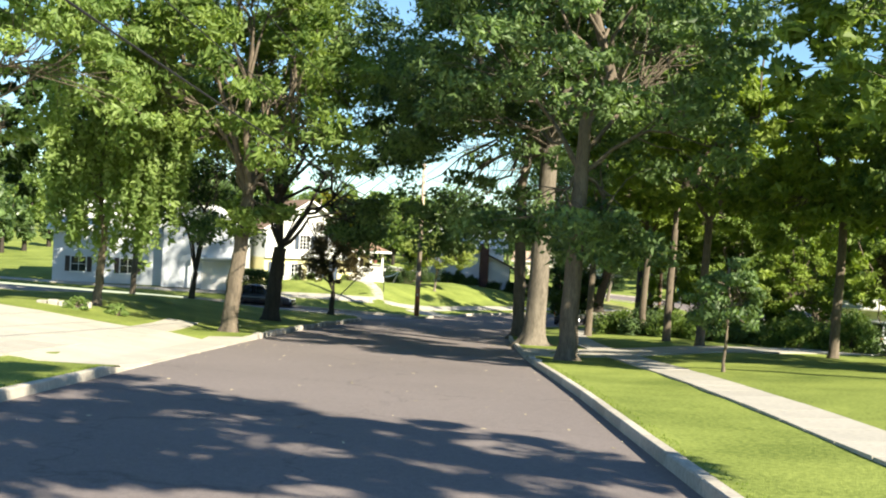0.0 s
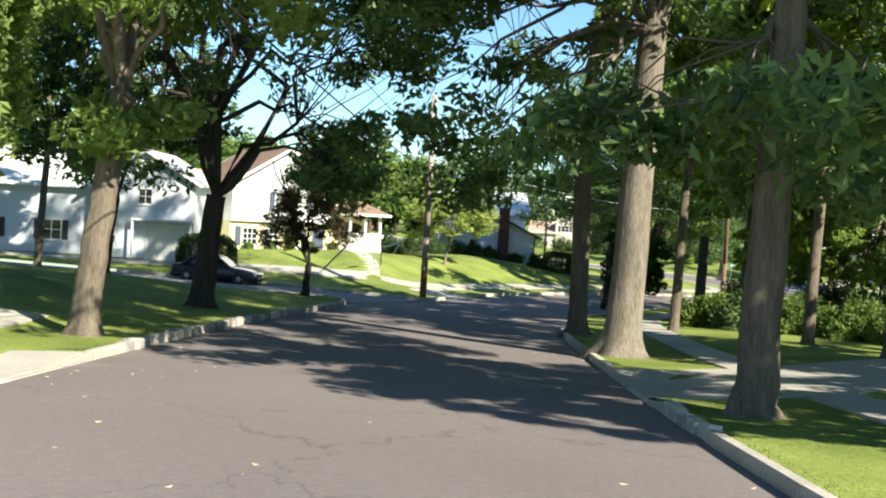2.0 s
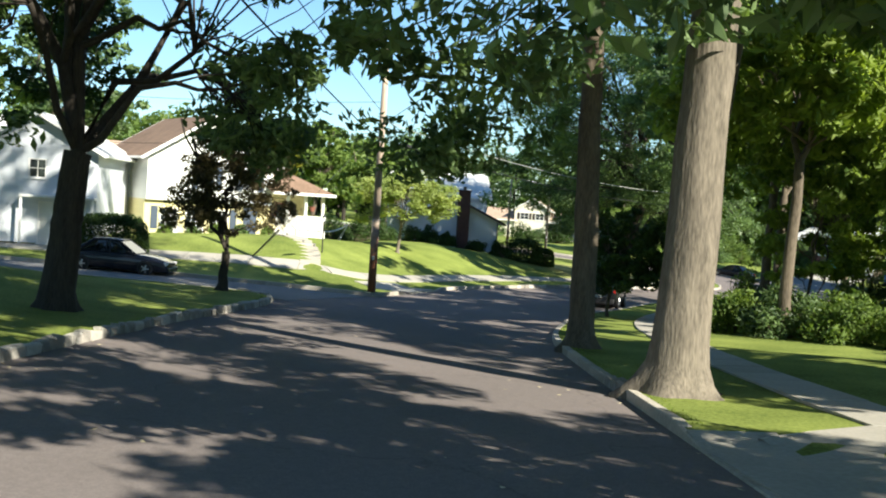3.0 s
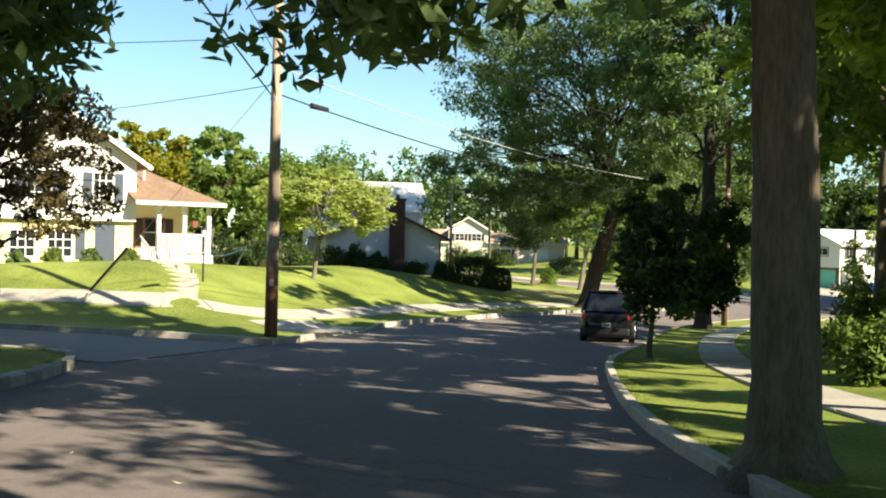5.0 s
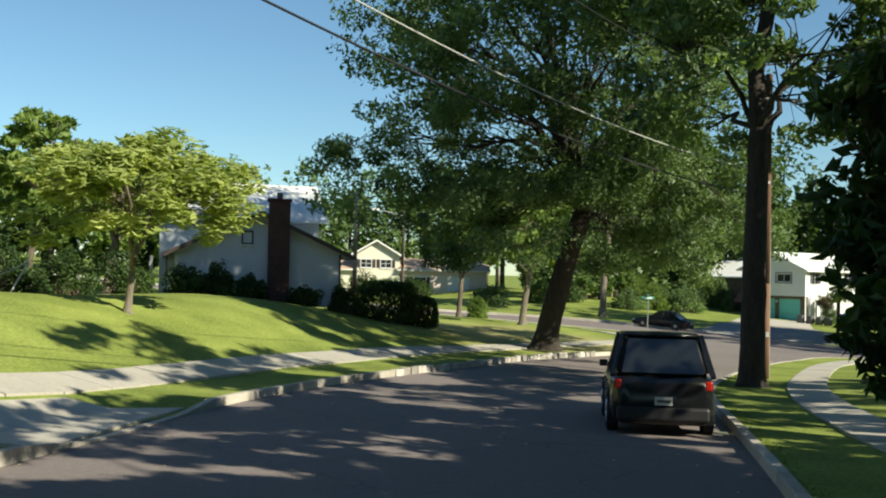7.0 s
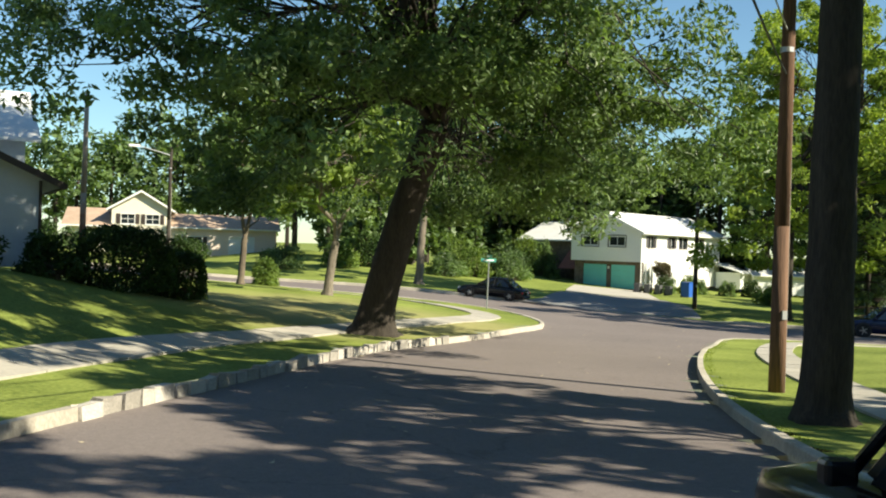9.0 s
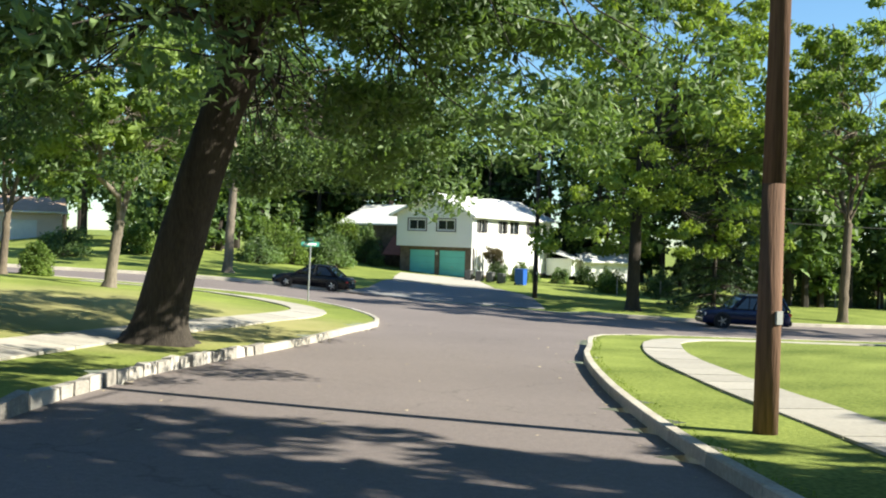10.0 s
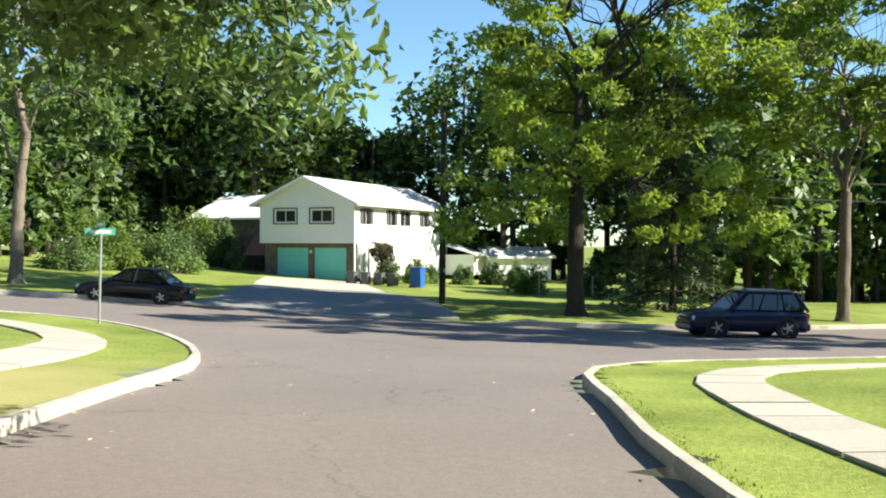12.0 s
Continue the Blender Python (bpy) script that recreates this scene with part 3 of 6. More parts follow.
def leaves(rng, centres, spreads, per, size, flat=0.5, hang=0.0, corners=4):
    """Leaf sprays round each centre: folded kites, two faces each."""
    n = len(centres) * per
    c = np.repeat(centres, per, axis=0)
    s = np.repeat(spreads, per, axis=0)
    off = rng.normal(0, 1, (n, 3))
    off /= np.linalg.norm(off, axis=1)[:, None]
    off *= rng.uniform(0.25, 1.0, (n, 1)) ** 0.6
    p = c + off * s
    if hang:
        p[:, :2] = c[:, :2] + (p[:, :2] - c[:, :2]) * 0.45
        p[:, 2] -= hang * rng.uniform(0, 1, n)
    up = rng.normal(0, 1, (n, 3)) + np.array([0, 0, flat * 2.2]) + off * 0.7
    up /= np.linalg.norm(up, axis=1)[:, None]
    side = np.cross(up, rng.normal(0, 1, (n, 3)))
    side /= np.linalg.norm(side, axis=1)[:, None] + 1e-9
    tip = np.cross(up, side)
    ln = size * rng.uniform(0.6, 1.35, (n, 1))
    wd = ln * rng.uniform(0.32, 0.55, (n, 1))
    droop = up * ln * 0.22
    if corners == 3:
        v = np.stack([p - tip * ln, p + side * wd * 1.3 + tip * ln * 0.5 - droop, p - side * wd * 1.3 + tip * ln * 0.7], 1).reshape(-1, 3)
        return v, np.arange(n * 3).reshape(-1, 3)
    v = np.stack([p - tip * ln, p + side * wd - droop, p + tip * ln, p - side * wd - droop], 1).reshape(-1, 3)
    q = np.arange(n * 4).reshape(-1, 4)
    return v, q


def crown_spots(rng, n, centre, radii, hollow=0.35, lobes=7, low_cut=-0.9):
    """Clump centres in a lumpy crown: denser to the outside, with bays and gaps."""
    lobe_dirs = rng.normal(0, 1, (lobes, 3))
    lobe_dirs /= np.linalg.norm(lobe_dirs, axis=1)[:, None]
    lobe_size = rng.uniform(0.78, 1.12, lobes)
    out = []
    while len(out) < n:
        d = rng.normal(0, 1, 3)
        d /= np.linalg.norm(d)
        if d[2] < low_cut:
            continue
        if d[2] < 0:
            wide = (1 - abs(d[2]) ** 3.2) ** (1 / 3.2) / (math.sqrt(1 - d[2] ** 2) + 1e-6)
        else:
            wide = 1.0
        k = np.argmax(lobe_dirs @ d)
        near = lobe_dirs[k] @ d
        edge = lobe_size[k] * (0.62 + 0.38 * near ** 2)
        r = edge * rng.uniform(hollow, 1.0) ** 0.55
        out.append(np.array(centre) + d * r * np.array(radii) * np.array([wide, wide, 1.0]))
    return np.array(out)


def broadleaf(name, x, y, height, crown, trunk, label, leaf=None, bark=None, seed=1, crown_low=3.0, lean=(0.0, 0.0), clumps=150, per=110,
              leaf_size=0.17, fork=None, stems=1, flare=1.5, clump=1.0, squash=1.0, offset=(0, 0), flat=0.15, category="tree", group="", hang=0.0, sway=0.05,
              bare=0, z=None, skirt=0, boughs=(), dense=1.32, lead=0.75, fine=0.0):
    """A tree: flared trunk, forking limbs, twigs to every clump, and a crown of leaf sprays.
    crown: radius; crown_low: height of its underside; fine: below this height the leaves are smaller and more; lean: how far the trunk's top stands aside."""
    rng = np.random.default_rng(seed)
    base = thing(name, pose(x, y, (G(x, y) if z is None else z) - 0.06), label, category, group)
    fork = fork or crown_low * 0.9
    top = np.array([lean[0], lean[1], fork])
    wood = []
    mid_h = (crown_low + height) / 2
    centre = np.array([lean[0] * 1.4 + offset[0], lean[1] * 1.4 + offset[1], mid_h])
    radii = np.array([crown, crown, (height - crown_low) / 2 * squash])
    spots = crown_spots(rng, clumps, centre, radii)
    if skirt:
        turn = rng.uniform(0, 2 * np.pi, skirt)
        away = crown * np.sqrt(rng.uniform(0.10, 1.0, skirt))
        low = np.stack([centre[0] + np.cos(turn) * away, centre[1] + np.sin(turn) * away, crown_low + rng.uniform(-0.4, 3.0, skirt)], 1)
        spots = np.concatenate([spots, low])
        clumps += skirt
    for bx, by, bh, wide, n in boughs:
        spots = np.concatenate([spots, np.array([[bx, by, bh]]) + rng.normal(0, 1, (n, 3)) * [wide, wide, wide * 0.35]])
        clumps += n
    # trunk
    sides = 30 if trunk > 0.6 else 16
    h = np.r_[-0.45, 0, 0.12, 0.3, 0.6, 1.0, 1.5, np.linspace(1.8, max(fork, 1.9), 12 if trunk > 0.6 else 4)]
    h = np.unique(np.minimum(h, fork))
    line = np.stack([lean[0] * (np.maximum(h, 0) / fork) ** 1.3, lean[1] * (np.maximum(h, 0) / fork) ** 1.3, h], 1) + rng.normal(0, 0.015, (len(h), 3)) * [1, 1, 0]
    ang = np.linspace(0, 2 * np.pi, sides, endpoint=False)
    roots = 0.5 + 0.5 * np.cos(ang * rng.integers(4, 6) + rng.uniform(0, 6))
    r = trunk / 2 * (1 - 0.22 * h / fork)
    flare_r = (flare - 1) * np.exp(-np.maximum(h, 0) / (0.32 * max(trunk, 0.4)))
    radius = r[:, None] * (1 + flare_r[:, None] * (0.55 + 0.8 * roots[None])) * (1 + 0.04 * np.cos(ang * 3 + 1))[None]
    for waves, deep in ((5, 0.022), (9, 0.014), (13, 0.010)):
        radius = radius * (1 + deep * np.cos(waves * ang[None] + rng.uniform(0, 6) + rng.uniform(-0.35, 0.35) * h[:, None]))
    radius = radius * (1 + rng.normal(0, 0.012, radius.shape))
    wood.append(tube(line, radius, sides))
    # limbs
    limbs = max(5, clumps // 16)
    pick = spots[rng.choice(len(spots), limbs, replace=False)]
    owner = np.argmin(np.linalg.norm(spots[:, None] - pick[None], axis=2), axis=1)
    leader_top = centre + np.array([0, 0, radii[2] * lead])
    leaders = [bend(rng, top, leader_top + rng.normal(0, 1, 3) * [crown * 0.38 * (stems > 1), crown * 0.38 * (stems > 1), 0.2], 9, sway * 0.7) for _ in range(stems)]
    for ld in leaders:
        wood.append(tube(np.r_[[top - [0, 0, 0.25]], ld], np.r_[trunk * 0.39, np.linspace(trunk * 0.37 / stems ** 0.4, 0.035, len(ld))], 10))
    for j, end in enumerate(pick):
        mine = spots[owner == j]
        if not len(mine):
            continue
        ld = leaders[j % stems]
        lvl = np.clip((end[2] - crown * 0.55 - fork) / (height - fork), 0.0, 0.8) + rng.uniform(0.0, 0.2)
        k = int(lvl * (len(ld) - 1))
        start = ld[k]
        goal = mine.mean(0) * 0.75 + start * 0.25
        r0 = min(trunk * 0.15, 0.12) * (1 - 0.6 * lvl)
        limb = bend(rng, start, goal, 7, sway, 0.16)
        wood.append(tube(limb, np.linspace(r0, max(0.02, r0 * 0.3), 7), 7))
        for s in mine:
            f = rng.integers(3, 7)
            twig = bend(rng, limb[f], s, 4, 0.07, 0.05)
            wood.append(tube(twig, np.linspace(max(0.016, r0 * 0.28), 0.008, 4), 4))
    for _ in range(bare):
        s = rng.normal(0, 1, 3)
        s = centre + s / np.linalg.norm(s) * radii * rng.uniform(0.6, 1.0)
        wood.append(tube(bend(rng, centre * [1, 1, 0.9], s, 6, 0.1), np.linspace(0.05, 0.008, 6), 5))
    v, q = joined(wood)
    array_part("trunk", v, q, bark or BARK, base, smooth_faces=True)
    spread = clump * (crown * 0.8 + 1.5) * rng.uniform(0.06, 0.13, (len(spots), 1)) * np.array([[1.2, 1.2, 0.7]])
    near = spots[:, 2] < fine
    pieces = [leaves(rng, spots[~near], spread[~near], per, leaf_size * dense, flat, hang)]
    if near.any():
        pieces.append(leaves(rng, spots[near], spread[near] * 0.92, int(per * 2.0), leaf_size * dense * 0.79, flat, hang))
    v, q = joined(pieces)
    array_part("crown", v, q, leaf or OAK, base)
    return base


def conifer(name, x, y, height, radius, label, seed=1, leaf=None, low=0.3, per=60, trunk=0.35):
    """A spruce: whorls of drooping boughs, shorter to the top."""
    rng = np.random.default_rng(seed)
    base = thing(name, pose(x, y, G(x, y) - 0.05), label, "tree")
    wood = [tube(np.array([[0, 0, 0], [0, 0, 0.4], [0, 0, height * 0.5], [0, 0, height]]), np.array([trunk * 0.6, trunk * 0.48, trunk * 0.3, 0.02]), 10)]
    centres, spreads = [], []
    level = low
    while level < height * 0.97:
        share = 1 - (level - low) / (height - low)
        reach = radius * share ** 0.8 * rng.uniform(0.82, 1.1) + 0.12
        for k in range(int(5 + 4 * share)):
            a = rng.uniform(0, 2 * np.pi)
            tip = np.array([math.cos(a) * reach, math.sin(a) * reach, level - reach * 0.22])
            wood.append(tube(bend(rng, (0, 0, level + 0.1), tip, 4, 0.03, 0.05), np.linspace(0.04, 0.01, 4), 4))
            for f in (0.35, 0.6, 0.82, 1.0):
                centres.append(np.array([0, 0, level + 0.1]) * (1 - f) + tip * f)
                spreads.append(np.array([0.20, 0.20, 0.11]) * (0.5 + reach * 0.35))
        level += 0.28 + 0.2 * share * radius / 2.5
    v, q = joined(wood)
    array_part("trunk", v, q, SHADED_DARK_BARK, base, smooth_faces=True)
    v, q = leaves(rng, np.array(centres), np.array(spreads), per // 6, 0.16, 0.2)
    array_part("crown", v, q, leaf or NEEDLE, base)
    return base


def shrub(name, x, y, rx, ry, height, label, leaf=None, seed=1, clumps=40, per=70, leaf_size=0.09, category="shrub", turn=0.0, z=None, group=""):
    """A bush: stems from the ground and a lumpy leaf mass down to the soil."""
    rng = np.random.default_rng(seed)
    base = thing(name, pose(x, y, (G(x, y) if z is None else z) - 0.03, 0, 0, turn), label, category, group)
    d = rng.normal(0, 1, (clumps, 3))
    d /= np.linalg.norm(d, axis=1)[:, None]
    d[:, 2] = np.abs(d[:, 2])
    spots = d * rng.uniform(0.45, 0.86, (clumps, 1)) * np.array([rx, ry, height])
    wood = [tube(bend(rng, (rng.normal(0, rx * 0.15), rng.normal(0, ry * 0.15), 0), s, 4, 0.08), np.linspace(0.03, 0.006, 4), 4) for s in spots]
    v, q = joined(wood)
    array_part("woody_frame", v, q, BARK, base, smooth_faces=True)
    spread = np.full((clumps, 3), 0.3) * np.array([[rx, ry, height * 0.8]]) * rng.uniform(0.7, 1.1, (clumps, 1))
    v, q = leaves(rng, spots, spread, per, leaf_size, 0.3)
    v[:, 2] = np.maximum(v[:, 2], 0.02)
    array_part("foliage", v, q, leaf or SHRUB, base)
    return base


def clipped_hedge(x, y, rx, ry, height, turn, label, seed, count=13000):
    """A hedge cut to a rounded block: stems inside, leaves crowded to its faces."""
    rng = np.random.default_rng(seed)
    base = thing("clipped_hedge", pose(x, y, G(x, y) - 0.05, 0, 0, turn), label, "hedge")
    wood = [tube(bend(rng, (rng.uniform(-rx, rx) * 0.8, rng.uniform(-ry, ry) * 0.4, 0), (rng.uniform(-rx, rx) * 0.9, rng.uniform(-ry, ry) * 0.8, height * 0.85), 4, 0.06),
                 np.linspace(0.035, 0.008, 4), 5) for _ in range(26)]
    v, q = joined(wood)
    array_part("woody_frame", v, q, BARK, base, smooth_faces=True)
    d = rng.normal(0, 1, (count, 3))
    d[:, 2] = np.abs(d[:, 2])
    d /= (np.abs(d) ** 4.5).sum(1)[:, None] ** (1 / 4.5)
    c = d * rng.uniform(0.80, 1.0, (count, 1)) * np.array([rx, ry, height]) * (1 + 0.03 * np.sin(d[:, :1] * 9 + d[:, 1:2] * 7))
    v, q = leaves(rng, c, np.full((count, 3), 0.03), 1, 0.075, 0.2)
    v[:, 2] = np.maximum(v[:, 2], 0.02)
    array_part("foliage", v, q, SHRUB, base)
    return base


# street trees
broadleaf("oak_tree", 4.55, 36.2, 23, 7.3, 0.66, "tall oak with a straight grey trunk on the verge", OAK, BARK, 11, 4.4, (0.2, 0.2), 270, 120, 0.12, fork=6.5, offset=(0.0, 0.4), boughs=((-1.0, 2.0, 4.6, 1.2, 10), (1.8, 1.0, 4.0, 1.2, 10), (0.5, -1.0, 4.8, 1.0, 6)), dense=1.34, group="street oaks")
broadleaf("oak_tree", 4.48, 48.3, 26, 8.0, 0.96, "massive pale-barked oak with flared roots beside the kerb", OAK, PALE_BARK, 12, 6.2, (0.35, 0.2), 280, 115, 0.125, fork=9.0, flare=2.0, offset=(0.8, 0), boughs=((-4.5, 1.0, 6.0, 1.3, 8), (-3.0, -2.0, 6.6, 1.2, 6), (-5.5, 0.0, 9.5, 1.5, 18), (-6.0, 2.0, 12.0, 1.6, 16), (-4.0, -4.0, 11.0, 1.8, 22), (-1.0, -5.0, 13.5, 1.8, 18)), dense=1.34, group="street oaks")
broadleaf("oak_tree", 4.45, 57.8, 33, 9.0, 0.68, "old oak with a grey-brown trunk beside the kerb", OAK, BARK, 13, 7.0, (-0.15, 0.3), 310, 120, 0.12, fork=8.5, flare=1.9, offset=(-0.4, 0.3), boughs=((-4.6, 2.0, 5.0, 0.8, 9), (-3.2, 1.0, 6.0, 0.9, 7)), dense=1.34, group="street oaks")
broadleaf("maple_tree", -8.5, 43.3, 19, 7.2, 0.66, "slender grey maple standing on the verge beside a driveway", LIME, BARK, 14, 5.4, (0.5, 0.4), 260, 100, 0.135, fork=5.6, stems=3, offset=(-1.0, -0.5), boughs=((1.2, -0.5, 5.0, 0.9, 7),), dense=1.34, group="street maples")
broadleaf("maple_tree", -8.9, 56.6, 23, 8.0, 0.85, "broad dark maple forking low into spreading limbs", OAK, SHADED_DARK_BARK, 15, 5.2, (0.3, 0.0), 220, 105, 0.12, fork=4.0, stems=5, sway=0.07, boughs=((4.4, 5.6, 4.9, 1.0, 14), (3.4, 6.6, 6.0, 1.0, 8), (4.0, 0.0, 6.0, 1.4, 10), (-4.5, -1.0, 5.0, 1.4, 10), (6.0, 0.0, 9.0, 1.6, 12), (6.5, 2.0, 12.5, 1.6, 12)), dense=1.34, group="street maples")
broadleaf("plum_tree", -7.2, 71.0, 7.0, 2.55, 0.38, "small purple-leaved plum with low spreading limbs", PLUM, SHADED_DARK_BARK, 16, 1.6, (0.1, 0), 150, 110, 0.07, fork=1.5, stems=4, dense=1.1, z=G(-7.2, 69.5))
broadleaf("ornamental_tree", -15.6, 66.6, 17.0, 6.5, 0.4, "small dark tree with a crooked low limb", DEEP, SHADED_DARK_BARK, 17, 2.2, (0.2, 0), 150, 90, 0.13, fork=1.8, stems=3)
broadleaf("willow_tree", -15.0, 46.5, 14.0, 3.7, 0.4, "weeping tree with pale hanging leaf curtains", WILLOW, BARK, 18, 3.6, (0.2, 0), 200, 110, 0.12, fork=3.0, stems=2, hang=4.2, flat=0.1)
broadleaf("locust_tree", -15.8, 34.5, 16, 6.0, 0.5, "tall bright-leaved tree over the driveway", WILLOW, BARK, 19, 5.0, (0.3, 0.5), 170, 110, 0.12, fork=4.2, stems=2)
broadleaf("oak_tree", 18.4, 97.4, 25, 6.8, 0.78, "dark oak on the verge near the crossing", OAK, SHADED_DARK_BARK, 20, 5.4, (0.2, 0.1), 270, 115, 0.135, fork=8, bare=18, offset=(0.8, 0.8), group="street oaks")
broadleaf("oak_tree", 17.3, 115.4, 22.5, 11.0, 1.10, "great leaning oak with roots over the kerb stones", OAK, SHADED_DARK_BARK, 21, 4.6, (1.2, -1.6), 440, 125, 0.125, fork=6.5, flare=1.9, stems=3, offset=(-2.6, -1.0), clump=0.95, dense=1.14, fine=10.5, skirt=24,
          boughs=((1.0, -6.5, 7.2, 1.2, 14), (4.8, -6.0, 6.8, 1.2, 14), (-3.6, -6.5, 7.0, 1.2, 14), (7.4, -3.0, 5.8, 1.2, 14), (-7.4, -4.5, 7.0, 1.2, 10), (6.4, 1.5, 4.6, 1.1, 14), (3.6, -3.4, 5.6, 1.0, 10),
                  (-4.5, -2.0, 6.0, 1.2, 10), (4.0, 5.5, 4.2, 1.3, 12), (-3.0, 5.0, 4.6, 1.2, 10), (-8.5, 3.0, 9.5, 1.5, 10), (8.5, 5.0, 5.2, 1.3, 12), (1.6, -4.2, 8.4, 1.7, 18), (-1.8, -3.4, 8.8, 1.8, 18), (3.6, -1.6, 8.0, 1.5, 12)), group="street oaks")
# The deep leaf colour stands in for the shade on this crown.
broadleaf("young_tree", 8.75, 75.6, 5.3, 2.2, 0.16, "young street tree with a low drooping crown darkened as in shade", DEEP, BARK, 22, 0.6, (0.1, 0.1), 130, 105, 0.085, fork=1.4, stems=3, offset=(0.7, -0.1))
broadleaf("dogwood_tree", -0.5, 99.9, 6.2, 3.6, 0.24, "pale green dogwood with tiered boughs on the lawn", DOGWOOD, PALE_BARK, 23, 1.8, (0.1, 0), 130, 95, 0.12, fork=1.3, stems=3, flat=1.4, clump=1.1, dense=1.2, lead=0.1)
broadleaf("maple_tree", 21.1, 132.7, 11, 4.6, 0.45, "light maple on the corner lawn", LIME, PALE_BARK, 24, 2.8, (0.4, 0.2), 120, 90, 0.15, fork=2.6, stems=2)
broadleaf("maple_tree", 19.0, 142.0, 12, 4.0, 0.4, "leafy maple beside the cross street", OAK, BARK, 25, 2.6, (0.2, 0.1), 110, 90, 0.17, fork=2.6, stems=2)
broadleaf("oak_tree", 35.1, 155.8, 20, 6.4, 0.62, "oak with a pale trunk across the street", OAK, PALE_BARK, 26, 4.5, (0.2, 0), 160, 90, 0.2, fork=5)
broadleaf("oak_tree", 53.7, 138.5, 24, 7.6, 0.8, "bright-leaved oak on the far verge", SUNNY, SHADED_DARK_BARK, 27, 3.8, (0.2, 0.1), 270, 125, 0.14, fork=6.0, stems=3, skirt=44, offset=(1.6, -1.0), group="street oaks")
broadleaf("oak_tree", 64.5, 131.8, 20, 7.0, 0.6, "tall oak on the far verge", LIME, BARK, 28, 5.0, (0.2, 0), 170, 80, 0.16, fork=6, stems=2, bare=12, group="street oaks")
conifer("spruce_tree", 61.0, 138.8, 12.5, 3.9, "blue-green spruce with boughs down to the grass", 29, per=96)
# trees that shade the near street from behind the sidewalk
broadleaf("oak_tree", 8.4, 1.0, 17, 4.8, 0.75, "oak behind the sidewalk shading the street", OAK, BARK, 30, 6.0, (0.3, 0), 150, 80, 0.17, fork=6.5, group="street oaks")
broadleaf("oak_tree", 9.5, -12.0, 17, 5.6, 0.75, "oak behind the sidewalk shading the street", OAK, BARK, 31, 6.0, (0.3, 0), 130, 76, 0.18, fork=6.0, group="street oaks")
for k, (tx, ty, th, tr, cl) in enumerate(((12.6, 65.0, 12.5, 5.2, 5.0), (14.5, 72.5, 15, 5.6, 3.2), (17.5, 79.5, 18.5, 6.4, 2.8), (24.5, 88.0, 17, 5.6, 4.2), (16.8, 44.5, 13, 4.6, 2.4), (12.2, 56.0, 19, 5.4, 5.5), (12.5, 50.0, 16, 4.6, 4.0), (18.0, 38.5, 17, 5.0, 2.5), (-21.5, 74.0, 18, 6.0, 5.5), (13.4, 27.5, 16, 5.2, 5.0), (8.9, 62.2, 20, 4.6, 8.5), (60.5, 114.8, 26, 5.6, 7.5), (67.0, 112.0, 27, 5.6, 7.5))):
    broadleaf("oak_tree", tx, ty, th, tr, 0.42, "tall leafy oak on a front lot", (SUNNY, LIME, SUNNY, LIME)[k % 4], BARK, 170 + k, cl, (0.2, 0.2), 165, 66, 0.18, fork=6, stems=2, group="lot oaks")
# lots on the right
broadleaf("maple_tree", 17.5, 33.0, 9.5, 4.4, 0.4, "dark low-branched maple on a front lawn", DEEP, SHADED_DARK_BARK, 32, 1.9, (0.2, 0.2), 160, 95, 0.13, fork=2.2, stems=2)
broadleaf("plum_tree", 18.5, 39, 7.5, 3.4, 0.32, "reddish plum tree on a front lawn", PLUM, SHADED_DARK_BARK, 33, 2.0, (0.1, 0), 90, 80, 0.12, fork=1.6, stems=3)
broadleaf("young_tree", 8.6, 31.3, 3.6, 1.3, 0.1, "sapling with a thin trunk on the lawn", OAK, BARK, 34, 1.0, (0.05, 0), 40, 60, 0.09, fork=1.0)
broadleaf("birch_tree", 17.0, 66, 13, 4.2, 0.32, "birch with crossing pale stems at the wood's edge", LIME, PALE_BARK, 35, 3.0, (1.0, 0.4), 130, 90, 0.14, fork=3.5, stems=3)
broadleaf("birch_tree", 21.5, 70, 14, 4.6, 0.32, "birch at the wood's edge", LIME, PALE_BARK, 36, 3.0, (-0.8, 0.4), 130, 90, 0.14, fork=3.5, stems=3)
for k, (tx, ty, th, tr, lf, cl) in enumerate(((33, 71, 14, 5.0, LIME, 1.4), (28, 78, 15, 6, LIME, 1.4), (29, 60, 13, 4.6, LIME, 1.8), (27, 44, 14, 5.2, LIME, 1.4),
                                              (36, 56, 13, 5.5, LIME, 1.4), (25, 23, 14, 5.6, DEEP, 1.6), (35, 84, 15, 6, OAK, 1.4), (26.5, 73, 12, 4.4, LIME, 1.2))):
    broadleaf("maple_tree", tx, ty, th, tr, 0.45, "leafy maple among the trees behind the lawns", lf, BARK, 40 + k, cl, (0.3, 0.2), 100, 58, 0.21, stems=2, group="lot trees")
for k, (tx, ty, th, tr, lf) in enumerate(((-27, 112, 19, 6.5, OAK), (-13, 124, 10.5, 3.6, GOLD), (-9, 132, 10.5, 4.2, LIME), (-34, 70, 17, 6, OAK), (-25, 30, 16, 6.2, OAK), (-26, 56, 15, 5.5, DEEP), (-36, 44, 17, 6, OAK),
                                          (-3, 118, 8, 3.2, LIME))):
    broadleaf("maple_tree", tx, ty, th, tr, 0.5, "broad tree behind the houses", lf, BARK, 60 + k, 2.8, (0.3, 0.2), 90, 58, 0.22, stems=2, group="lot trees")


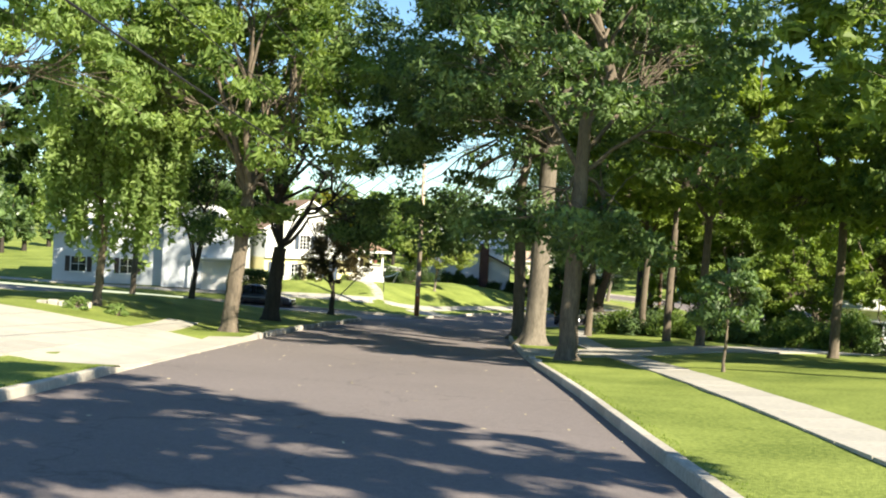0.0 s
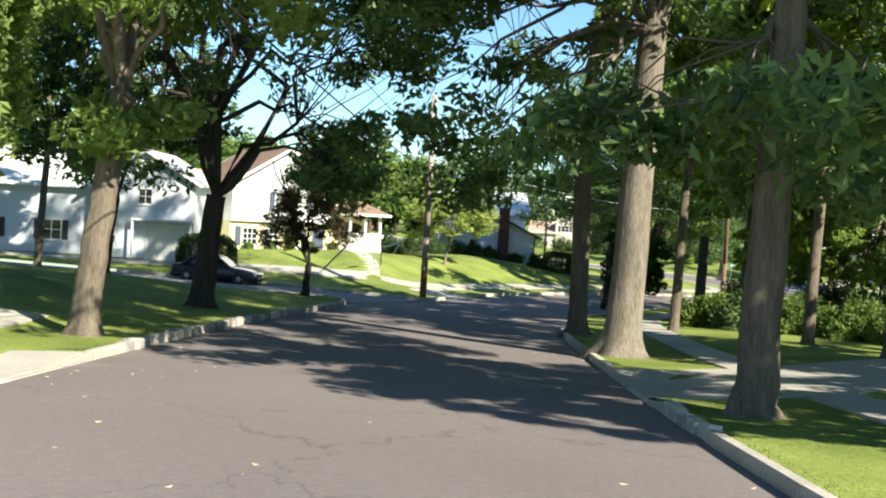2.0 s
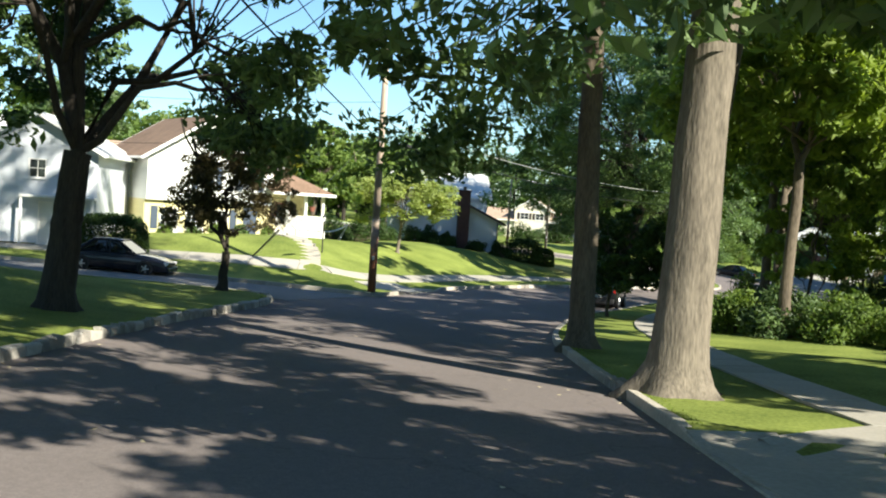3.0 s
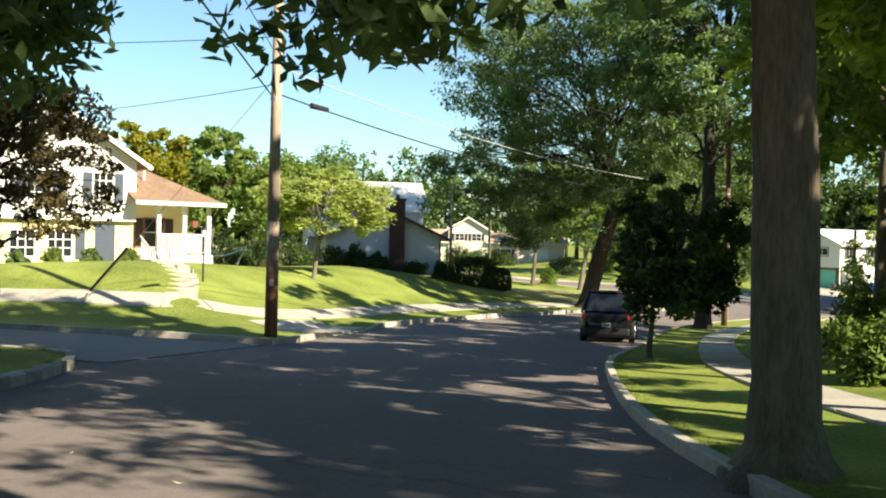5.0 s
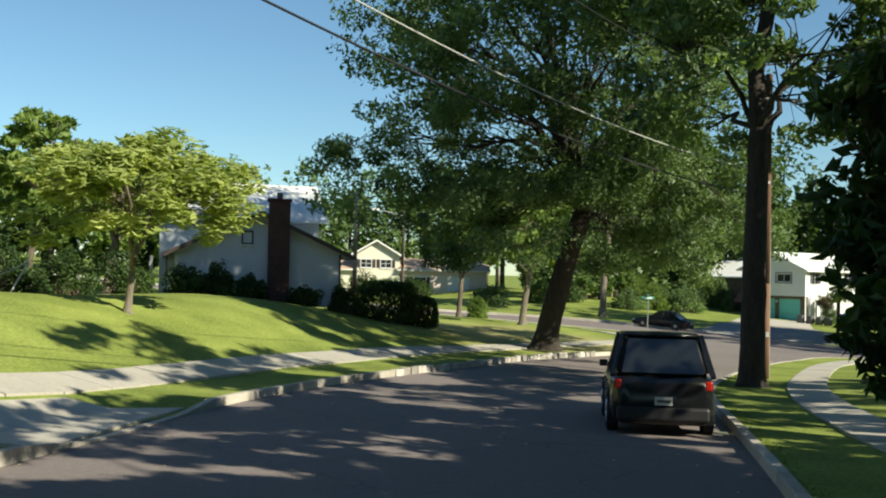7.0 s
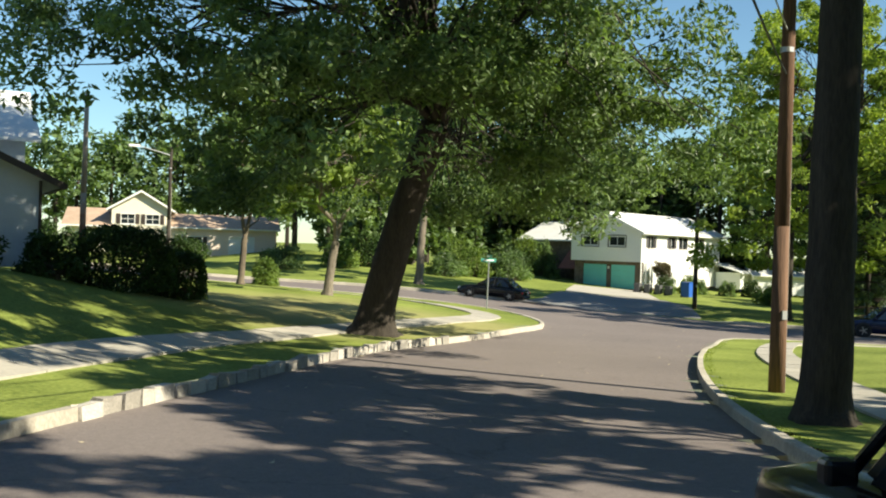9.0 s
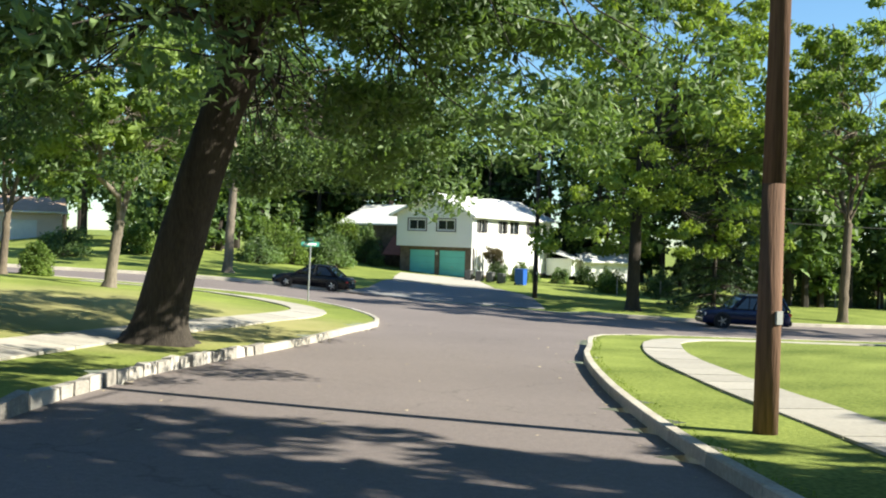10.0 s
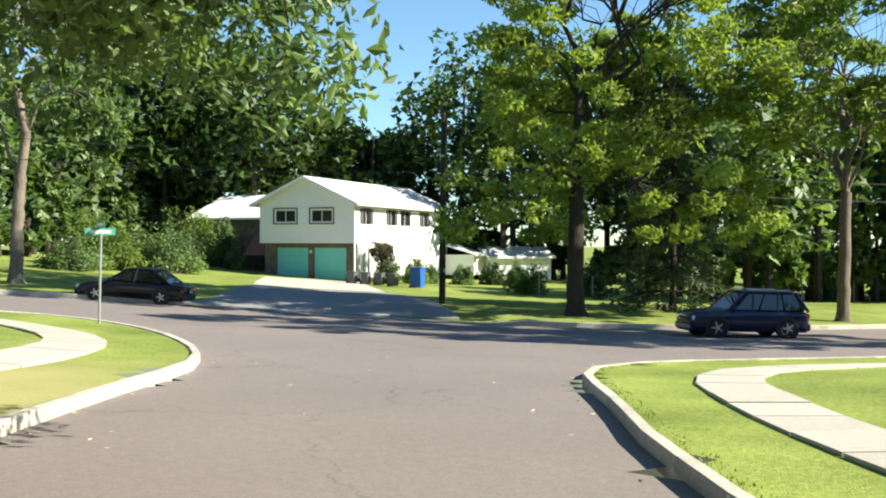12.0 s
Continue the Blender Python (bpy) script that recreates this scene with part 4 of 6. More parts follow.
def far_wood(name, spots, label, seed, leaf, per=24, size=0.43, clumps=54):
    """A stretch of distant wood: many crowns in one mass of leaves."""
    rng = np.random.default_rng(seed)
    pieces, wood = [], []
    for x, y, h, r in spots:
        z = G(x, y)
        c = crown_spots(rng, clumps, (x, y, z + h * 0.54), (r, r, h * 0.47), 0.5)
        pieces.append(leaves(rng, c, np.full((len(c), 3), r * 0.27), per, size, 0.5, corners=3))
        wood.append(tube(np.array([[x, y, z - 0.1], [x, y, z + h * 0.4], [x + 0.3, y, z + h * 0.85]]), np.array([0.3, 0.22, 0.06]), 6))
    v, q = joined(pieces)
    ob = array_part(name, v, q, leaf)
    tagged(ob, label, "woods", kind="stuff")
    v, q = joined(wood)
    array_part("trunks", v, q, SHADED_DARK_BARK, ob)
    return ob


rng_far = np.random.default_rng(5)


def belt(a, b, n, depth, low, high):
    """Tree spots along a belt from a to b."""
    out = []
    for k in range(n):
        f = (k + rng_far.uniform(0, 0.9)) / n
        w = rng_far.uniform(-depth, depth)
        h = rng_far.uniform(low, high)
        nx, ny = -(b[1] - a[1]), b[0] - a[0]
        m = math.hypot(nx, ny)
        out.append((a[0] + (b[0] - a[0]) * f + nx / m * w, a[1] + (b[1] - a[1]) * f + ny / m * w, h, h * rng_far.uniform(0.24, 0.34)))
    return out


far_wood("far_wood", belt((-70, 165), (0, 182), 26, 9, 9.5, 13.5), "broadleaf wood behind the houses", 1, LIME)
far_wood("far_wood", belt((-60, 150), (2, 166), 11, 5, 7, 10), "lighter trees along the wood's edge", 2, LIME)
far_wood("far_wood", belt((36, 178), (66, 204), 20, 7, 12, 15.5), "tall wood across the street", 3, OAK)
far_wood("far_wood", belt((-10, 212), (44, 212), 22, 7, 13, 18), "wood behind the far houses", 10, OAK)
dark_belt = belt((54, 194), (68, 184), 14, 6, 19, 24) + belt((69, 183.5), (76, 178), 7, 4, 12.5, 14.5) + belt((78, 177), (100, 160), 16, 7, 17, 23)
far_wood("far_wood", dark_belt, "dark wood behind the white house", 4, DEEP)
far_wood("far_wood", belt((74, 150), (120, 118), 26, 8, 11, 16), "wood beyond the far verge", 6, OAK)
far_wood("far_wood", belt((54, 109), (80, 93), 10, 4, 8, 10.5), "trees behind the corner lot", 7, OAK)
far_wood("far_wood", belt((-60, 20), (-55, 130), 18, 8, 12, 18), "trees behind the houses", 8, OAK, 16, 0.5)
far_wood("far_wood", belt((48, 0), (50, 100), 20, 6, 10, 14), "wood behind the lots", 9, OAK)

for k, (a, b, n) in enumerate((((-70, 158), (2, 172), 34), ((33, 170), (62, 192), 24), ((62, 186), (104, 152), 34), ((72, 146), (122, 112), 34), ((54, 106), (82, 90), 18), ((-52, 20), (-48, 130), 26), ((42, 0), (44, 98), 30))):
    far_wood("undergrowth", belt(a, b, n, 3.0, 3.0, 5.5), "leafy undergrowth along the foot of the wood", 20 + k, (SHRUB, OAK)[k % 2], 18, 0.39, 34)
# hedges and shrubs
for k, (hx, hy, rx, ry, hh) in enumerate(((14.6, 70.6, 1.9, 1.5, 1.9), (16.5, 68.5, 1.9, 1.5, 1.8), (18.6, 65, 1.9, 1.5, 2.0), (20.5, 61.2, 2.0, 1.6, 1.9), (15.5, 76, 2.0, 1.6, 2.6), (22.0, 57.0, 2.2, 1.8, 2.4), (18.5, 71, 2.2, 1.8, 3.0), (21.5, 66.5, 2.2, 1.8, 3.2), (24.0, 52.5, 2.2, 1.8, 2.6))):
    shrub("hedge_bush", hx, hy, rx, ry, hh, "loose leafy bush along the lot line", (OAK, LIME, OAK)[k % 3], 80 + k, 60, 90, 0.10, "bush", group="lot line bushes")
for k, (hx, hy, hh) in enumerate(((11.4, 67.6, 1.8), (12.9, 65.4, 2.0), (14.3, 63.2, 1.9), (15.8, 61.0, 2.1), (17.4, 58.8, 2.0), (19.2, 56.6, 2.2), (21.2, 54.4, 2.3))):
    shrub("hedge_bush", hx, hy, 1.75, 1.6, hh, "loose sunlit hedge bush at the lawn's edge", (LIME, OAK, LIME)[k % 3], 180 + k, 60, 80, 0.10, "bush", group="lot line bushes")
for k, (tx, ty, th) in enumerate(((15.2, 70.2, 7.0), (18.6, 65.6, 7.5), (21.0, 62.0, 6.5), (23.5, 66.5, 8.0), (24.5, 57.5, 7.0), (19.5, 74.0, 8.0))):
    broadleaf("understory_tree", tx, ty, th, 2.9, 0.16, "leafy young tree behind the hedge", (SUNNY, LIME)[k % 2], BARK, 190 + k, 0.9, (0.2, 0.1), 75, 70, 0.12, stems=3, group="understory trees")
shrub("clipped_bush", 20.9, 144.2, 0.95, 0.95, 1.75, "bright clipped round bush on the corner lawn", LIME, 90, 60, 90, 0.08, "bush")


# ---- houses ----
def wall(parent, m, length, height, mat, openings=(), gable=0.0, thick=0.18, name="wall", label=""):
    """A wall in the frame m: x along it, z up, outside towards -y. openings: x0, x1, z0, z1."""
    bm = bmesh.new()
    xs = sorted({0.0, length, *[v for o in openings for v in o[:2]]})
    zs = sorted({0.0, height, *[v for o in openings for v in o[2:]]})
    for xa, xb in zip(xs, xs[1:]):
        for za, zb in zip(zs, zs[1:]):
            cx, cz = (xa + xb) / 2, (za + zb) / 2
            if not any(o[0] < cx < o[1] and o[2] < cz < o[3] for o in openings):
                box(bm, xa, xb, 0, thick, za, zb)
    if gable:
        prism(bm, [(0, height), (length, height), (length / 2, height + gable)], 0, thick)
    bmesh.ops.remove_doubles(bm, verts=bm.verts[:], dist=0.0005)
    inner = [f for f in bm.faces if all(len(e.link_faces) > 2 for e in f.edges)]
    bmesh.ops.delete(bm, geom=inner, context="FACES")
    bm.transform(m)
    return part(name, bm, mat, parent, label)


def window(parent, m, x, z, w, h, frame_mat, bars=(2, 2), shutters=None, pane_label="", pane_mat=None, sash=0.0):
    """A framed window with glazing bars, sill and, where given, shutters."""
    bm = bmesh.new()
    t = 0.07
    box(bm, x - t, x, -0.05, 0.12, z - t, z + h + t)
    box(bm, x + w, x + w + t, -0.05, 0.12, z - t, z + h + t)
    box(bm, x, x + w, -0.05, 0.12, z + h, z + h + t)
    box(bm, x, x + w, -0.05, 0.12, z - t, z)
    bm.transform(m)
    frame_ob = part("window_frame", bm, frame_mat, parent)
    bm = boxed(x, x + w, 0.07, 0.09, z, z + h)
    bm.transform(m)
    part("pane", bm, pane_mat or GLASS, frame_ob, pane_label)
    if sash:
        for sx0, sx1, sz0, sz1 in ((x, x + sash, z, z + h), (x + w - sash, x + w, z, z + h), (x + sash, x + w - sash, z, z + sash), (x + sash, x + w - sash, z + h - sash, z + h)):
            bm = boxed(sx0, sx1, 0.02, 0.064, sz0, sz1)
            bm.transform(m)
            part("sash", bm, TRIM, frame_ob)
    for k in range(1, bars[0]):
        bm = boxed(x + w * k / bars[0] - 0.02, x + w * k / bars[0] + 0.02, 0.035, 0.068, z, z + h)
        bm.transform(m)
        part("glazing_bar", bm, TRIM, frame_ob)
    for k in range(1, bars[1]):
        bm = boxed(x, x + w, 0.03, 0.066, z + h * k / bars[1] - 0.02, z + h * k / bars[1] + 0.02)
        bm.transform(m)
        part("glazing_bar", bm, TRIM, frame_ob)
    bm = boxed(x - 0.12, x + w + 0.12, -0.1, 0.02, z - 0.13, z - 0.072)
    bm.transform(m)
    part("sill", bm, TRIM, frame_ob)
    if shutters:
        for sx in (x - 0.1 - 0.38, x + w + 0.1):
            bm = boxed(sx, sx + 0.38, -0.045, -0.004, z - 0.03, z + h + 0.03)
            for k in range(9):
                box(bm, sx + 0.04, sx + 0.34, -0.06, -0.044, z + 0.06 + k * (h - 0.12) / 9, z + 0.03 + (k + 0.8) * (h - 0.12) / 9 + 0.03)
            bm.transform(m)
            part("shutter", bm, shutters, parent)
    return frame_ob


def roof_slab(parent, a, b, c, d, mat, thick=0.14, name="roof"):
    """A sloping roof plane through four corners."""
    bm = bmesh.new()
    top = [bm.verts.new(p) for p in (a, b, c, d)]
    low = [bm.verts.new((p[0], p[1], p[2] - thick)) for p in (a, b, c, d)]
    bm.faces.new(top)
    bm.faces.new(low[::-1])
    for i in range(4):
        j = (i + 1) % 4
        bm.faces.new((top[j], top[i], low[i], low[j]))
    bmesh.ops.remove_doubles(bm, verts=bm.verts[:], dist=0.001)
    bmesh.ops.recalc_face_normals(bm, faces=bm.faces[:])
    return part(name, bm, mat, parent)


def gable_roof(parent, x0, x1, y0, y1, eave, rise, mat, ridge="y", over=0.45, trim=None):
    """Two slabs meeting at a ridge, with fascia boards along the rakes and eaves."""
    trim = trim or TRIM
    if ridge == "y":
        mid = (x0 + x1) / 2
        k = rise / (mid - x0)
        xa, xb, ya, yb = x0 - over, x1 + over, y0 - over, y1 + over
        low, top = eave - over * k + 0.14, eave + rise + 0.14
        roof_slab(parent, (xa, ya, low), (mid, ya, top), (mid, yb, top), (xa, yb, low), mat)
        roof_slab(parent, (mid, ya, top + 0.003), (xb, ya, low), (xb, yb, low), (mid, yb, top + 0.003), mat)
        for y in (ya - 0.03, yb):
            bm = bmesh.new()
            for s0, s1 in ((xa, mid), (xb, mid)):
                prism(bm, [(s0, low - 0.2), (s0, low + 0.01), (s1, top + 0.01), (s1, top - 0.2)], y, y + 0.03)
            part("rake_board", bm, trim, parent)
        for x in (xa - 0.03, xb):
            part("gutter", boxed(x - 0.05, x + 0.08, ya, yb, low - 0.16, low - 0.02, bevel=0.02), trim, parent)
    else:
        mid = (y0 + y1) / 2
        k = rise / (mid - y0)
        xa, xb, ya, yb = x0 - over, x1 + over, y0 - over, y1 + over
        low, top = eave - over * k + 0.14, eave + rise + 0.14
        roof_slab(parent, (xa, ya, low), (xb, ya, low), (xb, mid, top), (xa, mid, top), mat)
        roof_slab(parent, (xa, mid, top + 0.003), (xb, mid, top + 0.003), (xb, yb, low), (xa, yb, low), mat)
        for y in (ya - 0.03, yb):
            part("gutter", boxed(xa, xb, y - 0.05, y + 0.08, low - 0.16, low - 0.02, bevel=0.02), trim, parent)


def shell(parent, x0, x1, y0, y1, z0, z1, mat, front=(), right=(), left=(), gables="", rise=0.0, names="wall"):
    """Four walls; gables: 'y' puts gable ends at front and back, 'x' at the sides."""
    t = 0.18
    gy, gx = (rise if gables == "y" else 0), (rise if gables == "x" else 0)
    mats = {}
    mats["front"] = pose(x0, y0, z0)
    mats["right"] = pose(x1, y0 + t, z0, 0, 0, 90)
    mats["back"] = pose(x1, y1, z0, 0, 0, 180)
    mats["left"] = pose(x0, y1 - t, z0, 0, 0, -90)
    h = z1 - z0
    wall(parent, mats["front"], x1 - x0, h, mat, front, gy)
    wall(parent, mats["right"], y1 - y0 - 2 * t, h, mat, right, gx)
    wall(parent, mats["back"], x1 - x0, h, mat, (), gy)
    wall(parent, mats["left"], y1 - y0 - 2 * t, h, mat, left, gx)
    return mats


def cut(windows):
    return [(x, x + w, z, z + h) for x, z, w, h in windows]


# split-level house with a railed porch
hz = -2.75
split = thing("split_level_house", pose(-8.6, 97.0, hz, 0, 0, 31), "white and yellow split-level house with brown roof and railed porch", "house")
low_wins = [(1.0, 0.75, 1.0, 1.1), (2.6, 0.75, 1.0, 1.1), (4.2, 0.75, 1.0, 1.1)]
m = shell(split, -8.0, 0.0, 0.3, 9.0, 0.0, 2.35, YELLOW_SIDING, cut(low_wins))
for w in low_wins:
    window(split, m["front"], *w, TRIM, (3, 3))
part("side_door", boxed(-1.75, -0.85, 0.26, 0.30, 0.3, 2.2, bevel=0.01), SHUTTER, split, "dark blue side door")
for sx in (-7.6, -2.62):
    part("shutter", boxed(sx, sx + 0.42, 0.25, 0.297, 0.62, 1.98, bevel=0.008), SHUTTER, split)
for k in range(3):
    part("window_box", boxed(-7.05 + 1.6 * k, -5.95 + 1.6 * k, 0.1, 0.197, 0.42, 0.61, bevel=0.015), TRIM, split)
up_wins = [(3.2, 0.85, 0.95, 1.25), (6.05, 0.85, 0.85, 1.25)]
m = shell(split, -8.0, 0.0, 0.0, 9.0, 2.35, 5.05, WHITE_SIDING, cut(up_wins), gables="y", rise=2.5)
for w in up_wins:
    window(split, m["front"], *w, TRIM, (3, 4), shutters=SHUTTER)
part("air_conditioner", boxed(-1.87, -1.18, -0.32, 0.06, 3.22, 3.62, bevel=0.02), TRIM, split, "white air conditioner in the window")
gable_roof(split, -8.0, 0.0, 0.0, 9.0, 5.05, 2.5, BROWN_ROOF, "y", 0.5)
wing_wins = [(1.15, 1.25, 0.95, 1.25)]
m = shell(split, 0.02, 3.4, 1.9, 9.0, 0.0, 3.4, YELLOW_SIDING, cut(wing_wins))
window(split, m["front"], *wing_wins[0], BROWN_AWNING, (1, 2), shutters=DARK_TRIM)
part("front_door", boxed(0.12, 0.72, 1.84, 1.9, 0.85, 2.95, bevel=0.01), BROWN_AWNING, split, "brown front door under the porch")
porch = part("porch_floor", boxed(0.1, 3.6, -0.5, 1.88, 0.0, 0.85, bevel=0.02), TRIM, split)
for px in (0.95, 2.2, 3.42):
    part("porch_post", boxed(px - 0.09, px + 0.09, -0.42, -0.24, 0.852, 3.25, bevel=0.01), TRIM, split)
for x0, x1 in ((1.04, 2.11), (2.29, 3.33)):
    rail = part("railing", boxed(x0, x1, -0.36, -0.30, 1.75, 1.83), TRIM, split)
    part("bottom_rail", boxed(x0, x1, -0.36, -0.30, 0.95, 1.01), TRIM, rail)
    n = int((x1 - x0) / 0.11)
    for k in range(n):
        bx = x0 + (k + 0.5) * (x1 - x0) / n
        part("baluster", boxed(bx - 0.026, bx + 0.026, -0.355, -0.305, 1.012, 1.748), TRIM, rail)
side_rail = part("side_railing", boxed(3.39, 3.45, -0.24, 1.86, 1.75, 1.83), TRIM, split)
for k in range(16):
    by = -0.16 + k * 0.125
    part("baluster", boxed(3.395, 3.445, by - 0.026, by + 0.026, 0.87, 1.748), TRIM, side_rail)
bm = bmesh.new()
for k in range(5):
    box(bm, 0.1, 0.86, -0.5 - 0.3 * (k + 1), -0.503 - 0.3 * k, 0.0, 0.85 - 0.17 * (k + 1) + 0.02)
part("porch_steps", bm, CONCRETE, split)
for sx in (0.06, 0.90):
    stair_rail = part("stair_rail", rodded((sx, -0.42, 1.72), (sx, -1.95, 0.98), 0.035, 0.035, 8), TRIM, split)
    part("newel", boxed(sx - 0.06, sx + 0.06, -2.03, -1.91, 0.0, 1.08, bevel=0.01), TRIM, stair_rail)
    for k in range(8):
        by = -0.6 - k * 0.165
        part("baluster", boxed(sx - 0.02, sx + 0.02, by - 0.02, by + 0.02, 0.1, 1.72 + (by + 0.42) * 0.484), TRIM, stair_rail)
e, r = 3.4, 2.1
eave_corners = [(-0.4, -0.95, e - 0.1), (3.95, -0.95, e - 0.1), (3.95, 9.4, e - 0.1), (-0.4, 9.4, e - 0.1)]
ridge_a, ridge_b = (-0.4, 4.2, e + r), (0.5, 4.2, e + r)
roof_slab(split, eave_corners[0], eave_corners[1], ridge_b, ridge_a, BROWN_ROOF)
roof_slab(split, eave_corners[1], eave_corners[2], ridge_b, (0.501, 4.201, e + r), BROWN_ROOF)
roof_slab(split, eave_corners[2], eave_corners[3], ridge_a, ridge_b, BROWN_ROOF)
part("gutter", boxed(-0.4, 4.0, -1.05, -0.93, e - 0.28, e - 0.1, bevel=0.02), TRIM, split)
part("side_gutter", boxed(3.93, 4.05, -0.92, 9.4, e - 0.28, e - 0.1, bevel=0.02), TRIM, split)
part("porch_ceiling", boxed(0.05, 3.6, -0.9, 1.88, e - 0.24, e - 0.2), TRIM, split)
part("vent_pipe", rodded((0.9, 1.4, 4.3), (0.9, 1.4, 5.0), 0.05), TRIM, split)
hang_pot = part("hanging_basket", rodded((2.75, -0.2, 2.15), (2.75, -0.2, 2.45), 0.12, 0.22), BROWN_AWNING, split)
part("basket_cord", rodded((2.75, -0.2, 2.45), (2.75, -0.2, 3.17), 0.01), CABLE, hang_pot)

# white house with a brick chimney on its gable end
cz = -3.35
ranch = thing("chimney_house", pose(0.1, 116.8, cz, 0, 0, 3.0), "pale house with a tall brick chimney and a bright roof", "house")
m = shell(ranch, 0.0, 7.6, 0.0, 10.0, 0.0, 2.55, SHADE_BLUE_SIDING, gables="y", rise=1.75)
window(ranch, m["front"], 3.0, 2.95, 0.4, 0.5, DARK_TRIM, (1, 1))
gable_roof(ranch, 0.0, 7.6, 0.0, 10.0, 2.55, 1.75, PALE_ROOF, "y", 0.55, DARK_TRIM)
chimney = part("chimney", boxed(4.15, 5.1, -0.62, -0.02, 0.0, 4.9), BRICK, ranch)
part("chimney_cap", boxed(4.08, 5.17, -0.69, 0.05, 4.9, 5.02, bevel=0.02), BRICK, chimney)
part("flue", rodded((4.62, -0.32, 5.02), (4.62, -0.32, 5.3), 0.14, 0.13), STONE, chimney)
m = shell(ranch, -0.8, 7.9, 10.05, 19.5, 0.0, 4.6, SHADE_BLUE_SIDING, gables="x", rise=2.1)
gable_roof(ranch, -0.8, 7.9, 10.05, 19.5, 4.6, 2.1, PALE_ROOF, "x", 0.5)
for gx in (-0.4, 7.55):
    part("downpipe", rodded((gx, -0.06, 0.0), (gx, -0.06, 2.5), 0.045), DARK_TRIM, ranch)
for gx in (0.9, 2.0):
    part("side_post", boxed(gx - 3.2, gx - 3.05, 3.0, 3.15, 0, 2.3), SHADE_BLUE_SIDING, ranch)

# house with two teal garage doors
gz = -5.75
rz = math.degrees(math.atan2(-0.883, 0.468))
garage_house = thing("garage_house", pose(56.2, 170.1, gz, 0, 0, rz), "white house with two teal garage doors under an upper storey", "house")
doors = [(0.95, 0.0, 2.45, 2.15), (3.85, 0.0, 2.45, 2.15)]
m = shell(garage_house, 0.0, 7.1, 0.45, 16.5, 0.0, 2.45, STONE, cut(doors))
for x, z, w, h in doors:
    bm = bmesh.new()
    for k in range(4):
        box(bm, -8 + 0, -8 + w, 0.06, 0.11, k * h / 4 + 0.003, (k + 1) * h / 4 - 0.002, bevel=0.006)
    bm.transform(Matrix.Translation((x + 8, 0.45, z)))
    gd = part("garage_door", bm, TEAL, garage_house, "teal panelled garage door")
    part("door_frame", boxed(x - 0.1, x - 0.004, 0.4, 0.5, 0, h + 0.1), STONE, gd)
    part("handle", boxed(x + w / 2 - 0.1, x + w / 2 + 0.1, 0.47, 0.505, 0.75, 0.79), GALVANISED, gd)
ups = [(1.15, 1.35, 1.75, 0.98), (3.95, 1.35, 1.75, 0.98)]
rights = [(1.2, 1.35, 1.0, 0.95), (5.3, 1.35, 0.9, 0.95), (7.3, 1.35, 1.6, 0.95), (11.2, 1.35, 0.9, 0.95)]
m = shell(garage_house, -0.15, 7.1, 0.0, 16.5, 2.45, 5.2, WHITE_SIDING, cut(ups), cut(rights), gables="y", rise=1.65)
for w in ups:
    window(garage_house, m["front"], *w, DARK_TRIM, (2, 1), sash=0.12)
for w in rights:
    window(garage_house, m["right"], *w, DARK_TRIM, (2, 1), shutters=GREY_PLASTIC if w[2] < 1.2 else None)
gable_roof(garage_house, -0.15, 7.1, 0.0, 16.5, 5.2, 1.65, PALE_ROOF, "y", 0.5)
part("corner_board", boxed(7.1, 7.16, -0.02, 0.12, 0.0, 5.0), TRIM, garage_house)
part("lower_siding", boxed(7.103, 7.135, 0.5, 16.45, 0.15, 2.44), WHITE_SIDING, garage_house)
part("porch_post", boxed(7.25, 7.4, 0.6, 0.75, 0.0, 2.4), TRIM, garage_house)
part("porch_post", boxed(7.25, 7.4, 1.7, 1.85, 0.0, 2.4), TRIM, garage_house)
part("wall_lamp", boxed(3.55, 3.72, 0.33, 0.45, 1.75, 2.0, bevel=0.03), TRIM, garage_house)
m = shell(garage_house, -8.4, -0.2, 4.2, 13.0, 0.0, 4.4, STONE, gables="x", rise=1.7)
gable_roof(garage_house, -8.4, -0.2, 4.2, 13.0, 4.4, 1.7, PALE_ROOF, "x", 0.5)
roof_slab(garage_house, (-3.0, 2.3, 1.6), (-0.9, 2.3, 1.6), (-0.9, 4.18, 3.3), (-3.0, 4.18, 3.3), BROWN_AWNING, 0.05, "awning")
roof_slab(garage_house, (7.2, 15.0, 2.5), (10.2, 15.0, 1.6), (10.2, 19.0, 1.6), (7.2, 19.0, 2.5), PALE_ROOF, 0.1, "side_roof")
part("side_wall", boxed(7.3, 9.9, 15.3, 18.8, 0.0, 1.6), WHITE_SIDING, garage_house)
shed = thing("garden_shed", pose(76, 168.5, G(76, 168.5), 0, 0, -20), "low white outbuilding behind the hedge", "shed")
shell(shed, 0, 5.4, 0, 4, 0, 1.9, WHITE_SIDING)
gable_roof(shed, 0, 5.4, 0, 4, 1.9, 0.7, PALE_ROOF, "x", 0.3)


